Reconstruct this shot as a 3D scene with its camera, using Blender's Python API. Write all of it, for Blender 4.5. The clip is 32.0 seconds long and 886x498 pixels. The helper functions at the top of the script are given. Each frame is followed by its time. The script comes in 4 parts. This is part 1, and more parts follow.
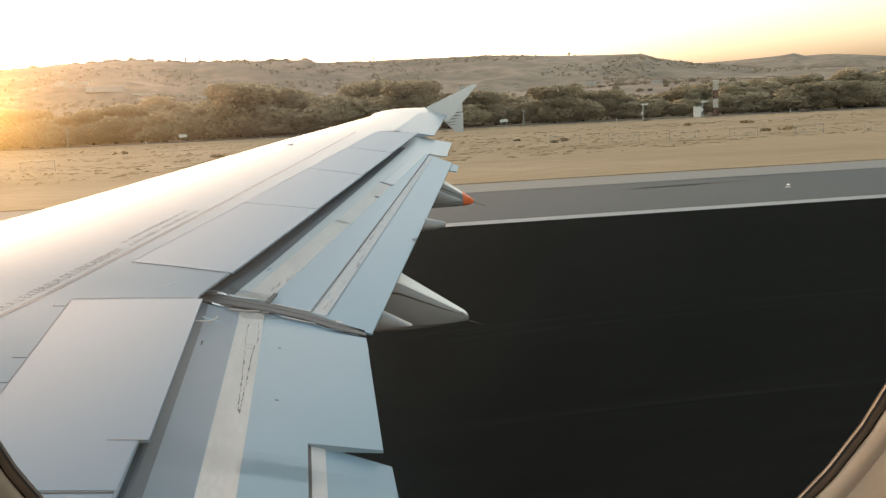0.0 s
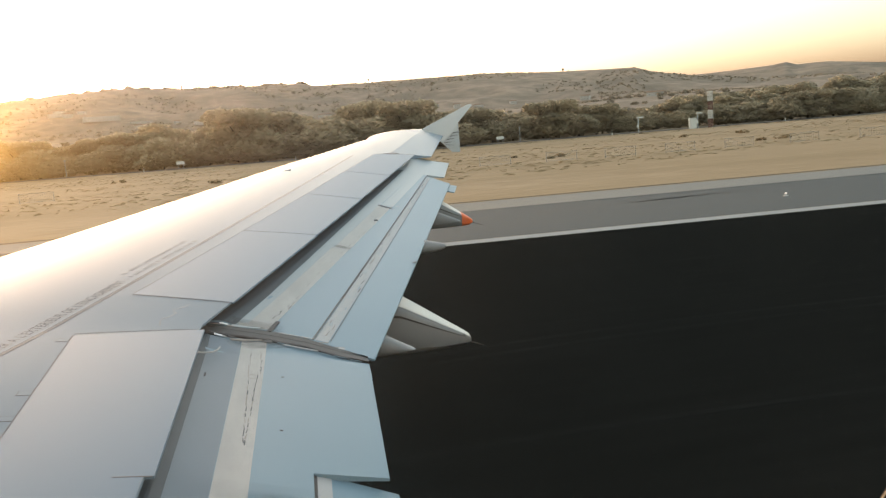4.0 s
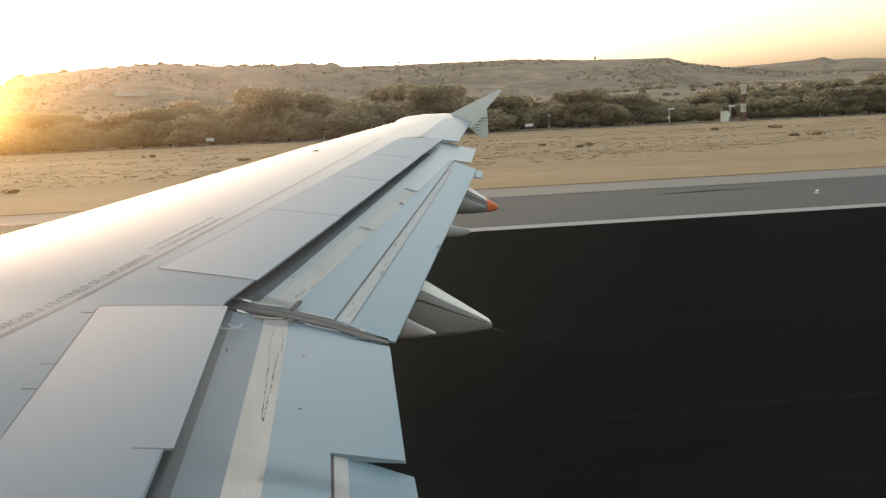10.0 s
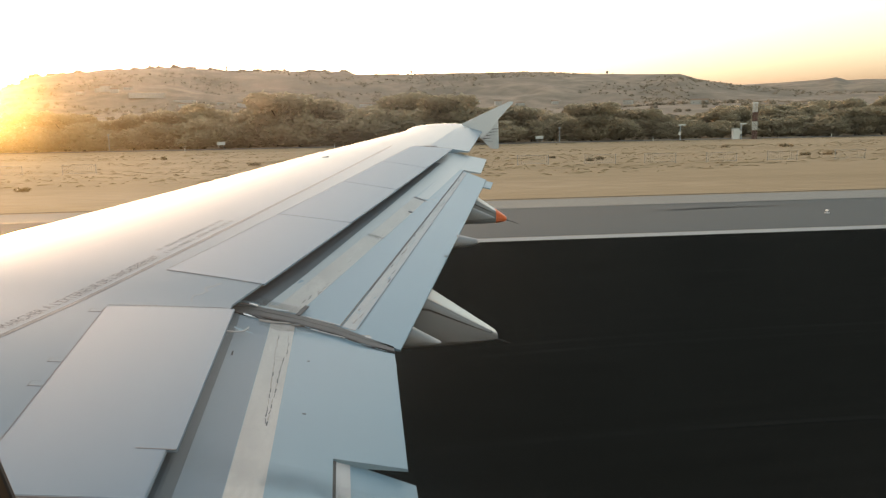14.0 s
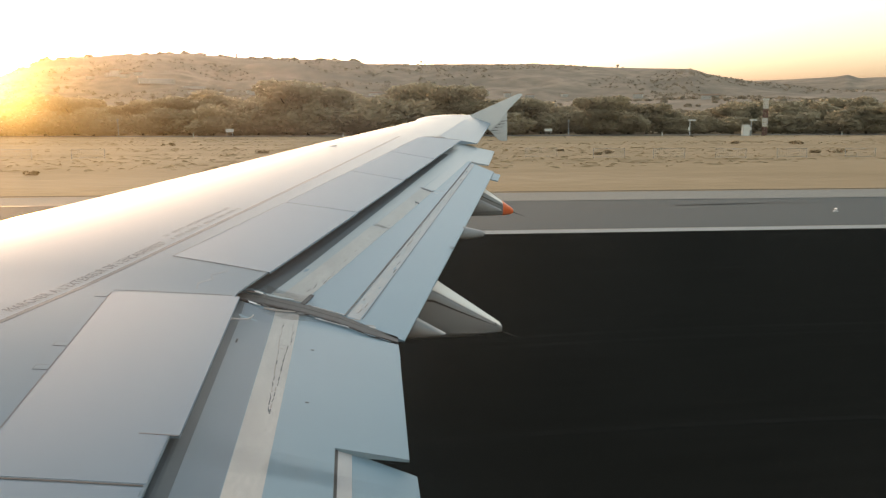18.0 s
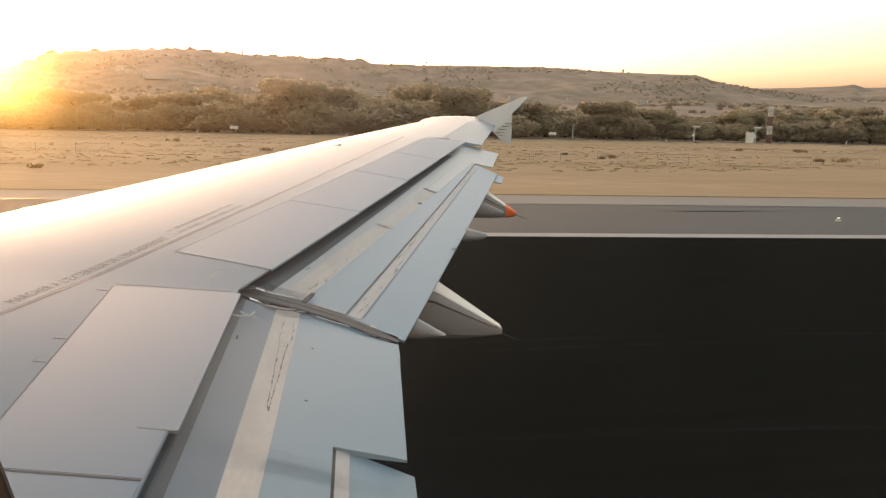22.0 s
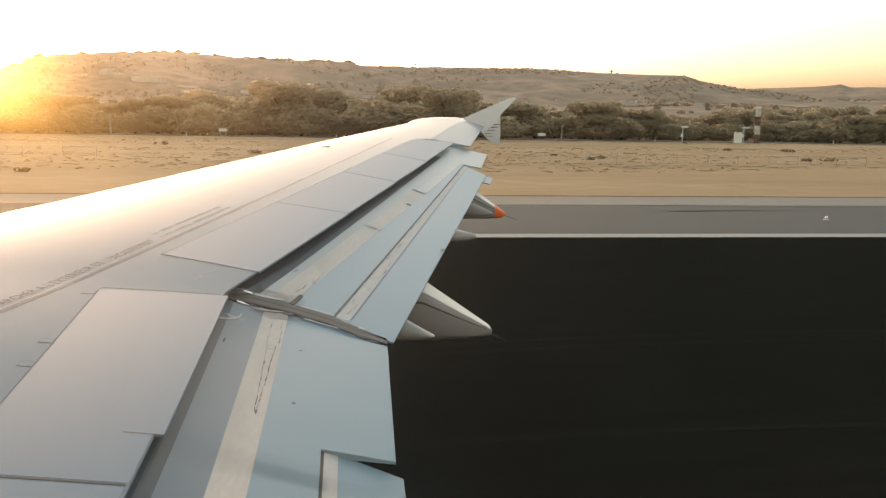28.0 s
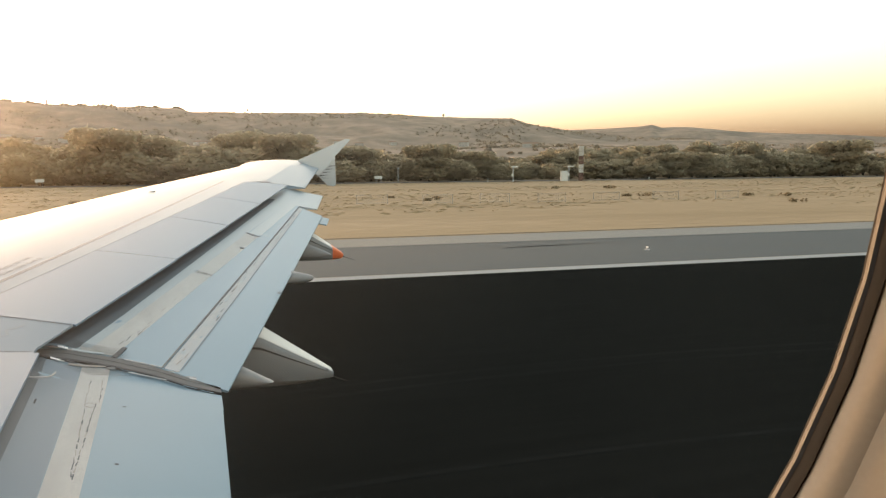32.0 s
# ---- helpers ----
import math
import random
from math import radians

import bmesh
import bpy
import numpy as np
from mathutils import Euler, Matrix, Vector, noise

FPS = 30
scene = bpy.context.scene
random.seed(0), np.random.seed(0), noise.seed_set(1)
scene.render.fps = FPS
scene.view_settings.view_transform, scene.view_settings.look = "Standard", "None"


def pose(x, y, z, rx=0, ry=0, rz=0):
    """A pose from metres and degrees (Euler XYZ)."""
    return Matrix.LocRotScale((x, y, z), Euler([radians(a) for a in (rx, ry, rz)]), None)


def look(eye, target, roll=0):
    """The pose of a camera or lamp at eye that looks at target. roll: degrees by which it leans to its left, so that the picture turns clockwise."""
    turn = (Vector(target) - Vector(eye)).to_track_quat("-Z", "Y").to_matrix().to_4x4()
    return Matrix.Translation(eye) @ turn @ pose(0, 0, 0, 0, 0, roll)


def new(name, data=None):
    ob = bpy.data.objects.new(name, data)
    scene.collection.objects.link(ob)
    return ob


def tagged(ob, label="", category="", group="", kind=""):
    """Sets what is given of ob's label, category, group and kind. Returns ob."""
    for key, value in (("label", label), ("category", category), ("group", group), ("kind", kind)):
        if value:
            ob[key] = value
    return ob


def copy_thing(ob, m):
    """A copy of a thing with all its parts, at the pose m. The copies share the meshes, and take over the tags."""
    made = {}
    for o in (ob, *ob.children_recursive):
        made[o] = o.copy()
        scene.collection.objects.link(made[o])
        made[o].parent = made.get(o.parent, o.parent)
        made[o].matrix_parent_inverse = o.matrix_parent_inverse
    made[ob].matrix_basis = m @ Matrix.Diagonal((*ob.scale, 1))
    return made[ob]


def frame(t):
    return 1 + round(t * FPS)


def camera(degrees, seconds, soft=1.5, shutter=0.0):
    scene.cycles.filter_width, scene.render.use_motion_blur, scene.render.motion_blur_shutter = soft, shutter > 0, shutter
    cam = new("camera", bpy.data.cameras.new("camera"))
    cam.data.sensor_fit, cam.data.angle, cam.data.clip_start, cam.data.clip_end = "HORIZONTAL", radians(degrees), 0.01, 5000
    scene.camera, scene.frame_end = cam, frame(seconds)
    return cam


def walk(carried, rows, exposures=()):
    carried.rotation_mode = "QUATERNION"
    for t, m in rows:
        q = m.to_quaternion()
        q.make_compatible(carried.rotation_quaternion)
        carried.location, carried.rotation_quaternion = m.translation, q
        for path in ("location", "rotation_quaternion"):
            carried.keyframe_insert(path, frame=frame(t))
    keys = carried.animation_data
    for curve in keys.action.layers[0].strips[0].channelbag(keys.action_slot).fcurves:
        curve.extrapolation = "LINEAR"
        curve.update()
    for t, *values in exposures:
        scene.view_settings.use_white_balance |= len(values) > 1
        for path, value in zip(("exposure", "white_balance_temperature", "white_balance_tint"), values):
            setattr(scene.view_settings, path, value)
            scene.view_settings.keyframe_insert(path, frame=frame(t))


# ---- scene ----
# World: x aft along the aircraft, y outboard through the window, z up; the runway surface is z = 0.
EYE_HEIGHT = 4.2
cam = camera(55.8, 32.0, soft=1.3)
# seconds, yaw aft of straight out, pitch, roll, and how far the lens is off the seat's place (x, y, z)
ROWS = [
    (0, 8.67, -9.50, -2.62, -0.001, 0.000, -0.027),
    (0.5, 5.35, -9.69, -2.40, 0.006, -0.014, 0.000),
    (1, 5.22, -12.27, -0.81, -0.015, 0.006, 0.044),
    (1.5, 3.93, -11.88, -0.91, -0.025, -0.046, 0.021),
    (2, 7.96, -17.44, -0.28, -0.006, 0.011, 0.001),
    (2.5, 6.01, -11.45, -4.53, -0.013, 0.028, 0.015),
    (3, 7.02, -8.74, -4.60, 0.003, 0.000, -0.001),
    (3.5, 8.67, -8.18, -4.64, 0.000, -0.001, 0.002),
    (5.5, 8.14, -8.85, -3.47, 0.003, -0.000, -0.000),
    (6, 8.03, -9.02, -3.40, 0.003, 0.002, 0.001),
    (6.5, 8.07, -8.88, -3.25, 0.003, 0.006, 0.004),
    (7, 8.07, -8.63, -2.81, 0.002, 0.003, 0.003),
    (7.5, 7.72, -8.45, -2.83, 0.003, 0.003, 0.000),
    (8, 7.48, -8.75, -2.45, 0.001, 0.001, -0.001),
    (8.5, 7.05, -8.99, -2.56, 0.006, 0.002, 0.001),
    (9, 6.93, -9.04, -2.66, 0.003, 0.002, 0.000),
    (9.5, 7.01, -9.15, -2.61, 0.004, 0.003, 0.001),
    (10, 7.00, -9.15, -2.56, 0.004, 0.003, 0.001),
    (10.5, 6.94, -9.06, -2.45, 0.006, 0.002, 0.002),
    (11, 6.92, -8.96, -2.16, 0.001, 0.003, 0.001),
    (11.5, 6.71, -8.78, -1.81, 0.003, 0.003, 0.000),
    (12, 6.59, -8.66, -1.57, 0.002, 0.003, 0.001),
    (12.5, 6.49, -8.64, -1.67, 0.006, 0.003, 0.003),
    (13, 6.44, -8.63, -1.25, 0.003, 0.002, 0.001),
    (13.5, 6.49, -8.61, -1.38, 0.001, 0.001, 0.003),
    (14, 6.52, -8.47, -1.05, -0.001, 0.001, -0.002),
    (14.5, 6.54, -8.77, -0.61, -0.001, -0.000, -0.004),
    (16.5, 6.06, -9.24, 0.12, -0.001, -0.001, -0.003),
    (17, 6.18, -9.19, -0.03, 0.002, 0.000, -0.001),
    (17.5, 6.22, -9.14, 0.06, -0.002, 0.002, -0.001),
    (18, 6.07, -9.08, -0.02, 0.003, 0.003, 0.001),
    (18.5, 6.07, -9.03, 0.45, 0.001, 0.001, 0.000),
    (19, 6.17, -8.93, 0.25, -0.002, 0.000, -0.000),
    (19.5, 6.21, -8.94, 0.49, 0.000, 0.001, -0.001),
    (20, 6.25, -8.94, 0.73, -0.000, 0.002, -0.002),
    (20.5, 6.22, -8.90, 0.98, -0.001, 0.000, 0.000),
    (21, 6.11, -9.00, 1.04, -0.001, 0.001, -0.001),
    (21.5, 6.00, -8.97, 1.10, -0.002, -0.000, 0.001),
    (22, 5.95, -9.00, 1.17, 0.001, 0.001, 0.001),
    (22.5, 6.00, -8.86, 1.47, -0.004, 0.010, -0.009),
    (23, 6.00, -8.86, 1.39, -0.003, 0.002, -0.000),
    (23.5, 5.98, -8.74, 1.39, -0.000, -0.002, -0.001),
    (24, 6.06, -8.93, 1.19, 0.001, -0.007, 0.007),
    (24.5, 6.10, -9.02, 1.61, 0.003, -0.013, 0.010),
    (25, 6.12, -9.06, 1.57, -0.004, 0.004, 0.002),
    (25.5, 6.02, -8.97, 1.42, -0.002, 0.002, 0.000),
    (27.5, 5.91, -9.09, 1.08, 0.007, 0.003, -0.001),
    (28, 6.63, -8.88, 0.88, 0.014, 0.014, -0.006),
    (28.5, 7.56, -9.36, 0.23, 0.020, 0.014, -0.017),
    (29, 8.46, -9.70, 0.33, 0.016, 0.029, -0.025),
    (29.5, 9.85, -9.95, -0.00, 0.034, 0.050, -0.033),
    (30, 12.03, -9.18, -0.15, 0.032, 0.056, -0.033),
    (30.5, 13.46, -8.68, -0.81, 0.046, 0.068, -0.029),
    (31, 14.99, -7.48, -0.65, 0.044, 0.065, -0.035),
    (31.5, 16.36, -6.11, -0.54, 0.058, 0.084, -0.044),
    (32, 17.54, -5.88, -0.33, 0.056, 0.087, -0.056),
]


def eye_pose(yaw, pitch, roll, dx, dy, dz):
    eye = Vector((dx, dy, EYE_HEIGHT + dz))
    a, b = radians(yaw), radians(pitch)
    return look(eye, eye + Vector((math.sin(a) * math.cos(b), math.cos(a) * math.cos(b), math.sin(b))), roll)


walk(cam, [(t, eye_pose(*row)) for t, *row in ROWS],
     exposures=[(0.0, 3.46, 7500, 9), (1.0, 3.47, 7500, 9), (1.6, 3.42, 7350, 9), (2.0, 3.70, 7000, 8), (2.5, 3.50, 7250, 8), (3.4, 3.50, 7350, 8), (5.0, 3.30, 7500, 9),
                (19.0, 3.30, 7500, 9), (21.4, 3.30, 7600, 10), (22.0, 3.35, 8650, 19),
                (25.0, 3.35, 8750, 18), (28.5, 3.43, 8350, 13), (30.2, 3.70, 7850, 11), (31.0, 3.76, 7750, 10), (32.0, 3.54, 7750, 9)])

# ---- light: a low sun just over the end of the ridge ----
SUN_AZ, SUN_EL = radians(-22.3), radians(2.7)
world = bpy.data.worlds.new("world")
scene.world = world
world.use_nodes = True
wn = world.node_tree.nodes
sky = wn.new("ShaderNodeTexSky")
sky.sky_type = "NISHITA"
sky.sun_disc = False
sky.sun_elevation, sky.sun_rotation = SUN_EL, SUN_AZ
sky.air_density, sky.dust_density, sky.ozone_density = 1.0, 3.8, 2.0
wn["Background"].inputs["Strength"].default_value = 0.15
haze = wn.new("ShaderNodeHueSaturation")  # a dusty evening sky is paler than a clear one
haze.inputs["Hue"].default_value, haze.inputs["Saturation"].default_value = 0.485, 0.60
world.node_tree.links.new(sky.outputs[0], haze.inputs["Color"])
world.node_tree.links.new(haze.outputs[0], wn["Background"].inputs[0])
sun = new("sun", bpy.data.lights.new("sun", "SUN"))
sun.data.energy, sun.data.angle, sun.data.color = 0.22, radians(0.5), (1.0, 0.52, 0.14)
sun.matrix_world = look((math.sin(SUN_AZ) * 50, math.cos(SUN_AZ) * 50, 30 + math.tan(SUN_EL) * 50), (0, 0, 30))


# ---- materials ----
def material(name, colour, rough=0.6, spec=0.5, metal=0.0, fine=(20.0, 0.15), coarse=(1.0, 0.15), bump=0.0, tint=None, stretch=(1, 1, 1), per_object=0.0, through_light=0.0, coat=0.0):
    """A principled surface whose colour varies at two scales, in metres."""
    m = bpy.data.materials.new(name)
    m.use_nodes = True
    nt = m.node_tree
    n, ln = nt.nodes, nt.links
    p = n["Principled BSDF"]
    co = n.new("ShaderNodeTexCoord")
    mp = n.new("ShaderNodeMapping")
    mp.inputs["Scale"].default_value = stretch
    ln.new(co.outputs["Object"], mp.inputs[0])
    base = n.new("ShaderNodeRGB")
    base.outputs[0].default_value = (*colour, 1)
    out = base.outputs[0]
    alt = tint or tuple(c * 0.55 for c in colour)
    last = None
    for scale, amount in (coarse, fine):
        t = n.new("ShaderNodeTexNoise")
        t.inputs["Scale"].default_value = scale
        t.inputs["Detail"].default_value = 5
        ln.new(mp.outputs[0], t.inputs["Vector"])
        r = n.new("ShaderNodeMapRange")
        r.inputs["From Min"].default_value, r.inputs["From Max"].default_value = 0.35, 0.68
        r.inputs["To Max"].default_value = amount
        ln.new(t.outputs["Fac"], r.inputs[0])
        mx = n.new("ShaderNodeMix")
        mx.data_type = "RGBA"
        ln.new(r.outputs[0], mx.inputs[0])
        ln.new(out, mx.inputs[6])
        mx.inputs[7].default_value = (*alt, 1)
        out, last = mx.outputs[2], t
    if per_object:
        oi = n.new("ShaderNodeObjectInfo")
        hs = n.new("ShaderNodeHueSaturation")
        r = n.new("ShaderNodeMapRange")
        r.inputs["To Min"].default_value, r.inputs["To Max"].default_value = 1 - per_object, 1 + per_object
        ln.new(oi.outputs["Random"], r.inputs[0])
        ln.new(r.outputs[0], hs.inputs["Value"])
        ln.new(out, hs.inputs["Color"])
        out = hs.outputs[0]
    ln.new(out, p.inputs["Base Color"])
    p.inputs["Roughness"].default_value = rough
    p.inputs["Specular IOR Level"].default_value = spec
    p.inputs["Metallic"].default_value = metal
    p.inputs["Coat Weight"].default_value, p.inputs["Coat Roughness"].default_value = coat, 0.22
    if through_light:
        tr = n.new("ShaderNodeBsdfTranslucent")
        ln.new(out, tr.inputs["Color"])
        ms = n.new("ShaderNodeMixShader")
        ms.inputs[0].default_value = through_light
        ln.new(p.outputs[0], ms.inputs[1])
        ln.new(tr.outputs[0], ms.inputs[2])
        ln.new(ms.outputs[0], n["Material Output"].inputs[0])
    if bump:
        b = n.new("ShaderNodeBump")
        b.inputs["Strength"].default_value = bump
        b.inputs["Distance"].default_value = 0.02
        ln.new(last.outputs["Fac"], b.inputs["Height"])
        ln.new(b.outputs[0], p.inputs["Normal"])
    return m


PAINT = material("wing_paint", (0.180, 0.230, 0.266), 0.20, 0.02, 0.0, (14, 0.10), (1.2, 0.22), tint=(0.160, 0.204, 0.226))
FLAP_PAINT = material("flap_paint", (0.160, 0.250, 0.298), 0.40, 0.27, 0.0, (10, 0.08), (1.1, 0.25), tint=(0.144, 0.216, 0.260), stretch=(1, 2.2, 1))
SPOILER_PAINT = material("spoiler_paint", (0.126, 0.194, 0.248), 0.40, 0.140, 0.0, (12, 0.08), (1.0, 0.2), tint=(0.126, 0.178, 0.234))
BAND = material("worn_band", (0.48, 0.455, 0.42), 0.6, 0.3, 0.0, (30, 0.35), (3.0, 0.5), tint=(0.33, 0.305, 0.285), stretch=(2.0, 0.6, 1))
PRIMER = material("worn_primer", (0.118, 0.160, 0.194), 0.42, 0.25, 0.0, (12, 0.2), (2.0, 0.3), tint=(0.134, 0.182, 0.218), stretch=(1, 2, 1))
# dark flap-nose tone: the shade under the spoilers' trailing edge, put into the colour
NOSE_SHADE = material("shaded_flap_nose", (0.055, 0.072, 0.084), 0.5, 0.25, 0.0, (12, 0.2), (2.0, 0.3), tint=(0.074, 0.096, 0.110), stretch=(1, 2, 1))
SEALANT = material("sealant", (0.42, 0.415, 0.41), 0.6, 0.3, 0.0, (40, 0.5), (6.0, 0.6), tint=(0.36, 0.35, 0.335))
SEAL_BROWN = material("brown_window_seal", (0.15, 0.115, 0.085), 0.6, 0.3, 0.0, (40, 0.3), (4, 0.3))
RUBBER = material("dark_rubber", (0.055, 0.048, 0.043), 0.6, 0.3, 0.0, (40, 0.3), (4, 0.3))
JOINT_GREY = material("joint_grey", (0.075, 0.073, 0.072), 0.55, 0.3, 0.0, (30, 0.4), (3, 0.4))
DARK_SEAL = material("dark_seal", (0.045, 0.044, 0.045), 0.55, 0.3, 0.0, (30, 0.4), (3, 0.4))
GROOVE = material("grey_seal", (0.10, 0.10, 0.103), 0.55, 0.3, 0.0, (30, 0.4), (3, 0.4))
MARK = material("grey_marking", (0.10, 0.104, 0.105), 0.25, 0.2, 0.0, (60, 0.4), (5, 0.4), tint=(0.12, 0.124, 0.125))
FAINT = material("faded_marking", (0.060, 0.078, 0.088), 0.20, 0.02, 0.0, (60, 0.3), (4, 0.3), tint=(0.10, 0.128, 0.142))
LETTER = material("stencil_grey", (0.045, 0.056, 0.063), 0.20, 0.02, 0.0, (60, 0.3), (4, 0.4), tint=(0.075, 0.092, 0.10))
WORN = material("worn_marking", (0.085, 0.108, 0.118), 0.20, 0.03, 0.0, (60, 0.5), (4, 0.5), tint=(0.150, 0.192, 0.212))
DIRT = material("brown_dirt", (0.24, 0.205, 0.18), 0.7, 0.2, 0.0, (50, 0.6), (8, 0.6), tint=(0.36, 0.33, 0.30))
PALE = material("pale_flap_paint", (0.315, 0.350, 0.358), 0.40, 0.32, 0.0, (12, 0.15), (2, 0.25), tint=(0.265, 0.295, 0.303))
BEAD = material("pale_bead", (0.25, 0.28, 0.29), 0.22, 0.25, 0.0, (60, 0.3), (4, 0.3))
BLACK = material("black_marking", (0.03, 0.03, 0.035), 0.6, 0.3)
CAP_PAINT = material("fairing_cap_paint", (0.64, 0.60, 0.53), 0.35, 0.4, 0.0, (12, 0.1), (1.5, 0.2), tint=(0.62, 0.57, 0.50))
FAIRING = material("fairing_paint", (0.205, 0.212, 0.21), 0.4, 0.4, 0.0, (12, 0.1), (1.5, 0.25), tint=(0.17, 0.168, 0.16))
ORANGE = material("orange_paint", (0.75, 0.13, 0.03), 0.5, 0.4, 0.0, (25, 0.2), (4, 0.2))
FENCE_PAINT = material("fence_paint", (0.52, 0.51, 0.49), 0.45, 0.4, 0.0, (10, 0.05), (1.5, 0.15))
SKIN = material("white_skin", (0.78, 0.78, 0.77), 0.35, 0.5, 0.0, (10, 0.03), (0.8, 0.05))
TRIM = material("cabin_trim", (0.36, 0.30, 0.23), 0.5, 0.4, 0.0, (900, 0.10), (25, 0.10), bump=0.02)
PANEL = material("cabin_panel", (0.40, 0.36, 0.31), 0.6, 0.35, 0.0, (900, 0.08), (20, 0.06), bump=0.02)

ASPHALT = material("asphalt", (0.0108, 0.0114, 0.0105), 1.0, 0.0, 0.0, (3.0, 0.5), (0.06, 0.4), tint=(0.0066, 0.0071, 0.0064), stretch=(0.12, 1, 1))
SHOULDER = material("shoulder_asphalt", (0.079, 0.085, 0.084), 0.9, 0.15, 0.0, (2.0, 0.25), (0.08, 0.35), tint=(0.066, 0.068, 0.066), stretch=(0.1, 1, 1))
CONCRETE = material("pale_concrete", (0.20, 0.192, 0.175), 0.9, 0.15, 0.0, (1.5, 0.35), (0.15, 0.45), tint=(0.22, 0.19, 0.15), stretch=(0.25, 1, 1))
WHITE_LINE = material("white_line", (0.29, 0.285, 0.27), 0.8, 0.2, 0.0, (4, 0.35), (0.3, 0.25), tint=(0.22, 0.22, 0.21), stretch=(0.15, 1, 1))
GRASS = material("dry_grass", (0.39, 0.270, 0.166), 0.95, 0.05, 0.0, (2.0, 0.75), (0.10, 0.8), tint=(0.255, 0.175, 0.098), stretch=(0.16, 1, 1))
HILL = material("scrub_hill", (0.360, 0.257, 0.185), 0.95, 0.05, 0.0, (0.03, 0.75), (0.006, 0.85), tint=(0.175, 0.136, 0.101))
SOIL = material("bare_soil", (0.12, 0.09, 0.06), 0.95, 0.05, 0.0, (4, 0.4), (0.2, 0.5), stretch=(0.3, 1, 1))
ROAD = material("service_road", (0.10, 0.095, 0.09), 0.9, 0.1, 0.0, (1, 0.2), (0.1, 0.2))
BARK = material("bark", (0.10, 0.075, 0.05), 0.9, 0.1, 0.0, (8, 0.4), (1, 0.3))
LEAF = material("foliage", (0.46, 0.375, 0.250), 0.9, 0.05, 0.0, (0.8, 0.3), (0.15, 0.4), tint=(0.38, 0.312, 0.212), per_object=0.10, through_light=0.72)
SCRUB = material("scrub", (0.32, 0.25, 0.178), 0.9, 0.1, 0.0, (0.8, 0.4), (0.05, 0.4), through_light=0.5)
STRAW = material("straw", (0.512, 0.360, 0.206), 0.95, 0.05, 0.0, (3, 0.4), (0.1, 0.5), tint=(0.27, 0.195, 0.118), through_light=0.5)
DRY_BUSH = material("dry_bush", (0.34, 0.24, 0.14), 0.9, 0.1, 0.0, (3, 0.4), (0.4, 0.4), through_light=0.55)
WALL_PALE = material("sunlit_plaster", (0.44, 0.39, 0.34), 0.85, 0.2, 0.0, (0.8, 0.2), (0.05, 0.25))
WALL_TAN = material("weathered_plaster", (0.30, 0.25, 0.21), 0.85, 0.2, 0.0, (0.8, 0.2), (0.05, 0.3))
WALL_WHITE = material("pale_plaster", (0.62, 0.58, 0.52), 0.85, 0.2, 0.0, (0.8, 0.2), (0.05, 0.25))
ROOF = material("clay_roof", (0.28, 0.17, 0.11), 0.9, 0.1, 0.0, (1, 0.3), (0.1, 0.3))
GLASS_DARK = material("dark_glass", (0.08, 0.07, 0.06), 0.4, 0.4)
MAST_RED = material("weathered_red", (0.17, 0.085, 0.065), 0.7, 0.3, 0.0, (4, 0.3), (0.5, 0.3))
STEEL = material("grey_steel", (0.38, 0.38, 0.37), 0.6, 0.4, 0.0, (6, 0.2), (0.5, 0.2))


def dusty_pane():
    """Clear acrylic; its dust and crazing scatter a few hundredths of the light."""
    m = bpy.data.materials.new("acrylic_pane")
    m.use_nodes = True
    n, ln = m.node_tree.nodes, m.node_tree.links
    clear = n.new("ShaderNodeBsdfTransparent")
    dust = None  # fine crazing bends light a little, dust bends it more
    for share, rough, ior in ((0.0, 0.95, 1.05), (0.3, 0.9, 1.12), (0.3, 0.8, 1.3), (0.2, 1.0, 1.6)):
        lobe = n.new("ShaderNodeBsdfRefraction")
        lobe.inputs["Roughness"].default_value, lobe.inputs["IOR"].default_value = rough, ior
        if dust:
            both = n.new("ShaderNodeMixShader")
            both.inputs[0].default_value = share
            ln.new(dust.outputs[0], both.inputs[1])
            ln.new(lobe.outputs[0], both.inputs[2])
            lobe = both
        dust = lobe
    co = n.new("ShaderNodeTexCoord")
    t = n.new("ShaderNodeTexNoise")
    t.inputs["Scale"].default_value, t.inputs["Detail"].default_value = 22.0, 4
    r = n.new("ShaderNodeMapRange")
    r.inputs["From Min"].default_value, r.inputs["From Max"].default_value = 0.3, 0.7
    r.inputs["To Min"].default_value, r.inputs["To Max"].default_value = 0.022, 0.064
    mx = n.new("ShaderNodeMixShader")
    ln.new(co.outputs["Object"], t.inputs["Vector"])
    ln.new(t.outputs["Fac"], r.inputs[0])
    ln.new(r.outputs[0], mx.inputs[0])
    ln.new(clear.outputs[0], mx.inputs[1])
    ln.new(dust.outputs[0], mx.inputs[2])
    ln.new(mx.outputs[0], n["Material Output"].inputs[0])
    return m


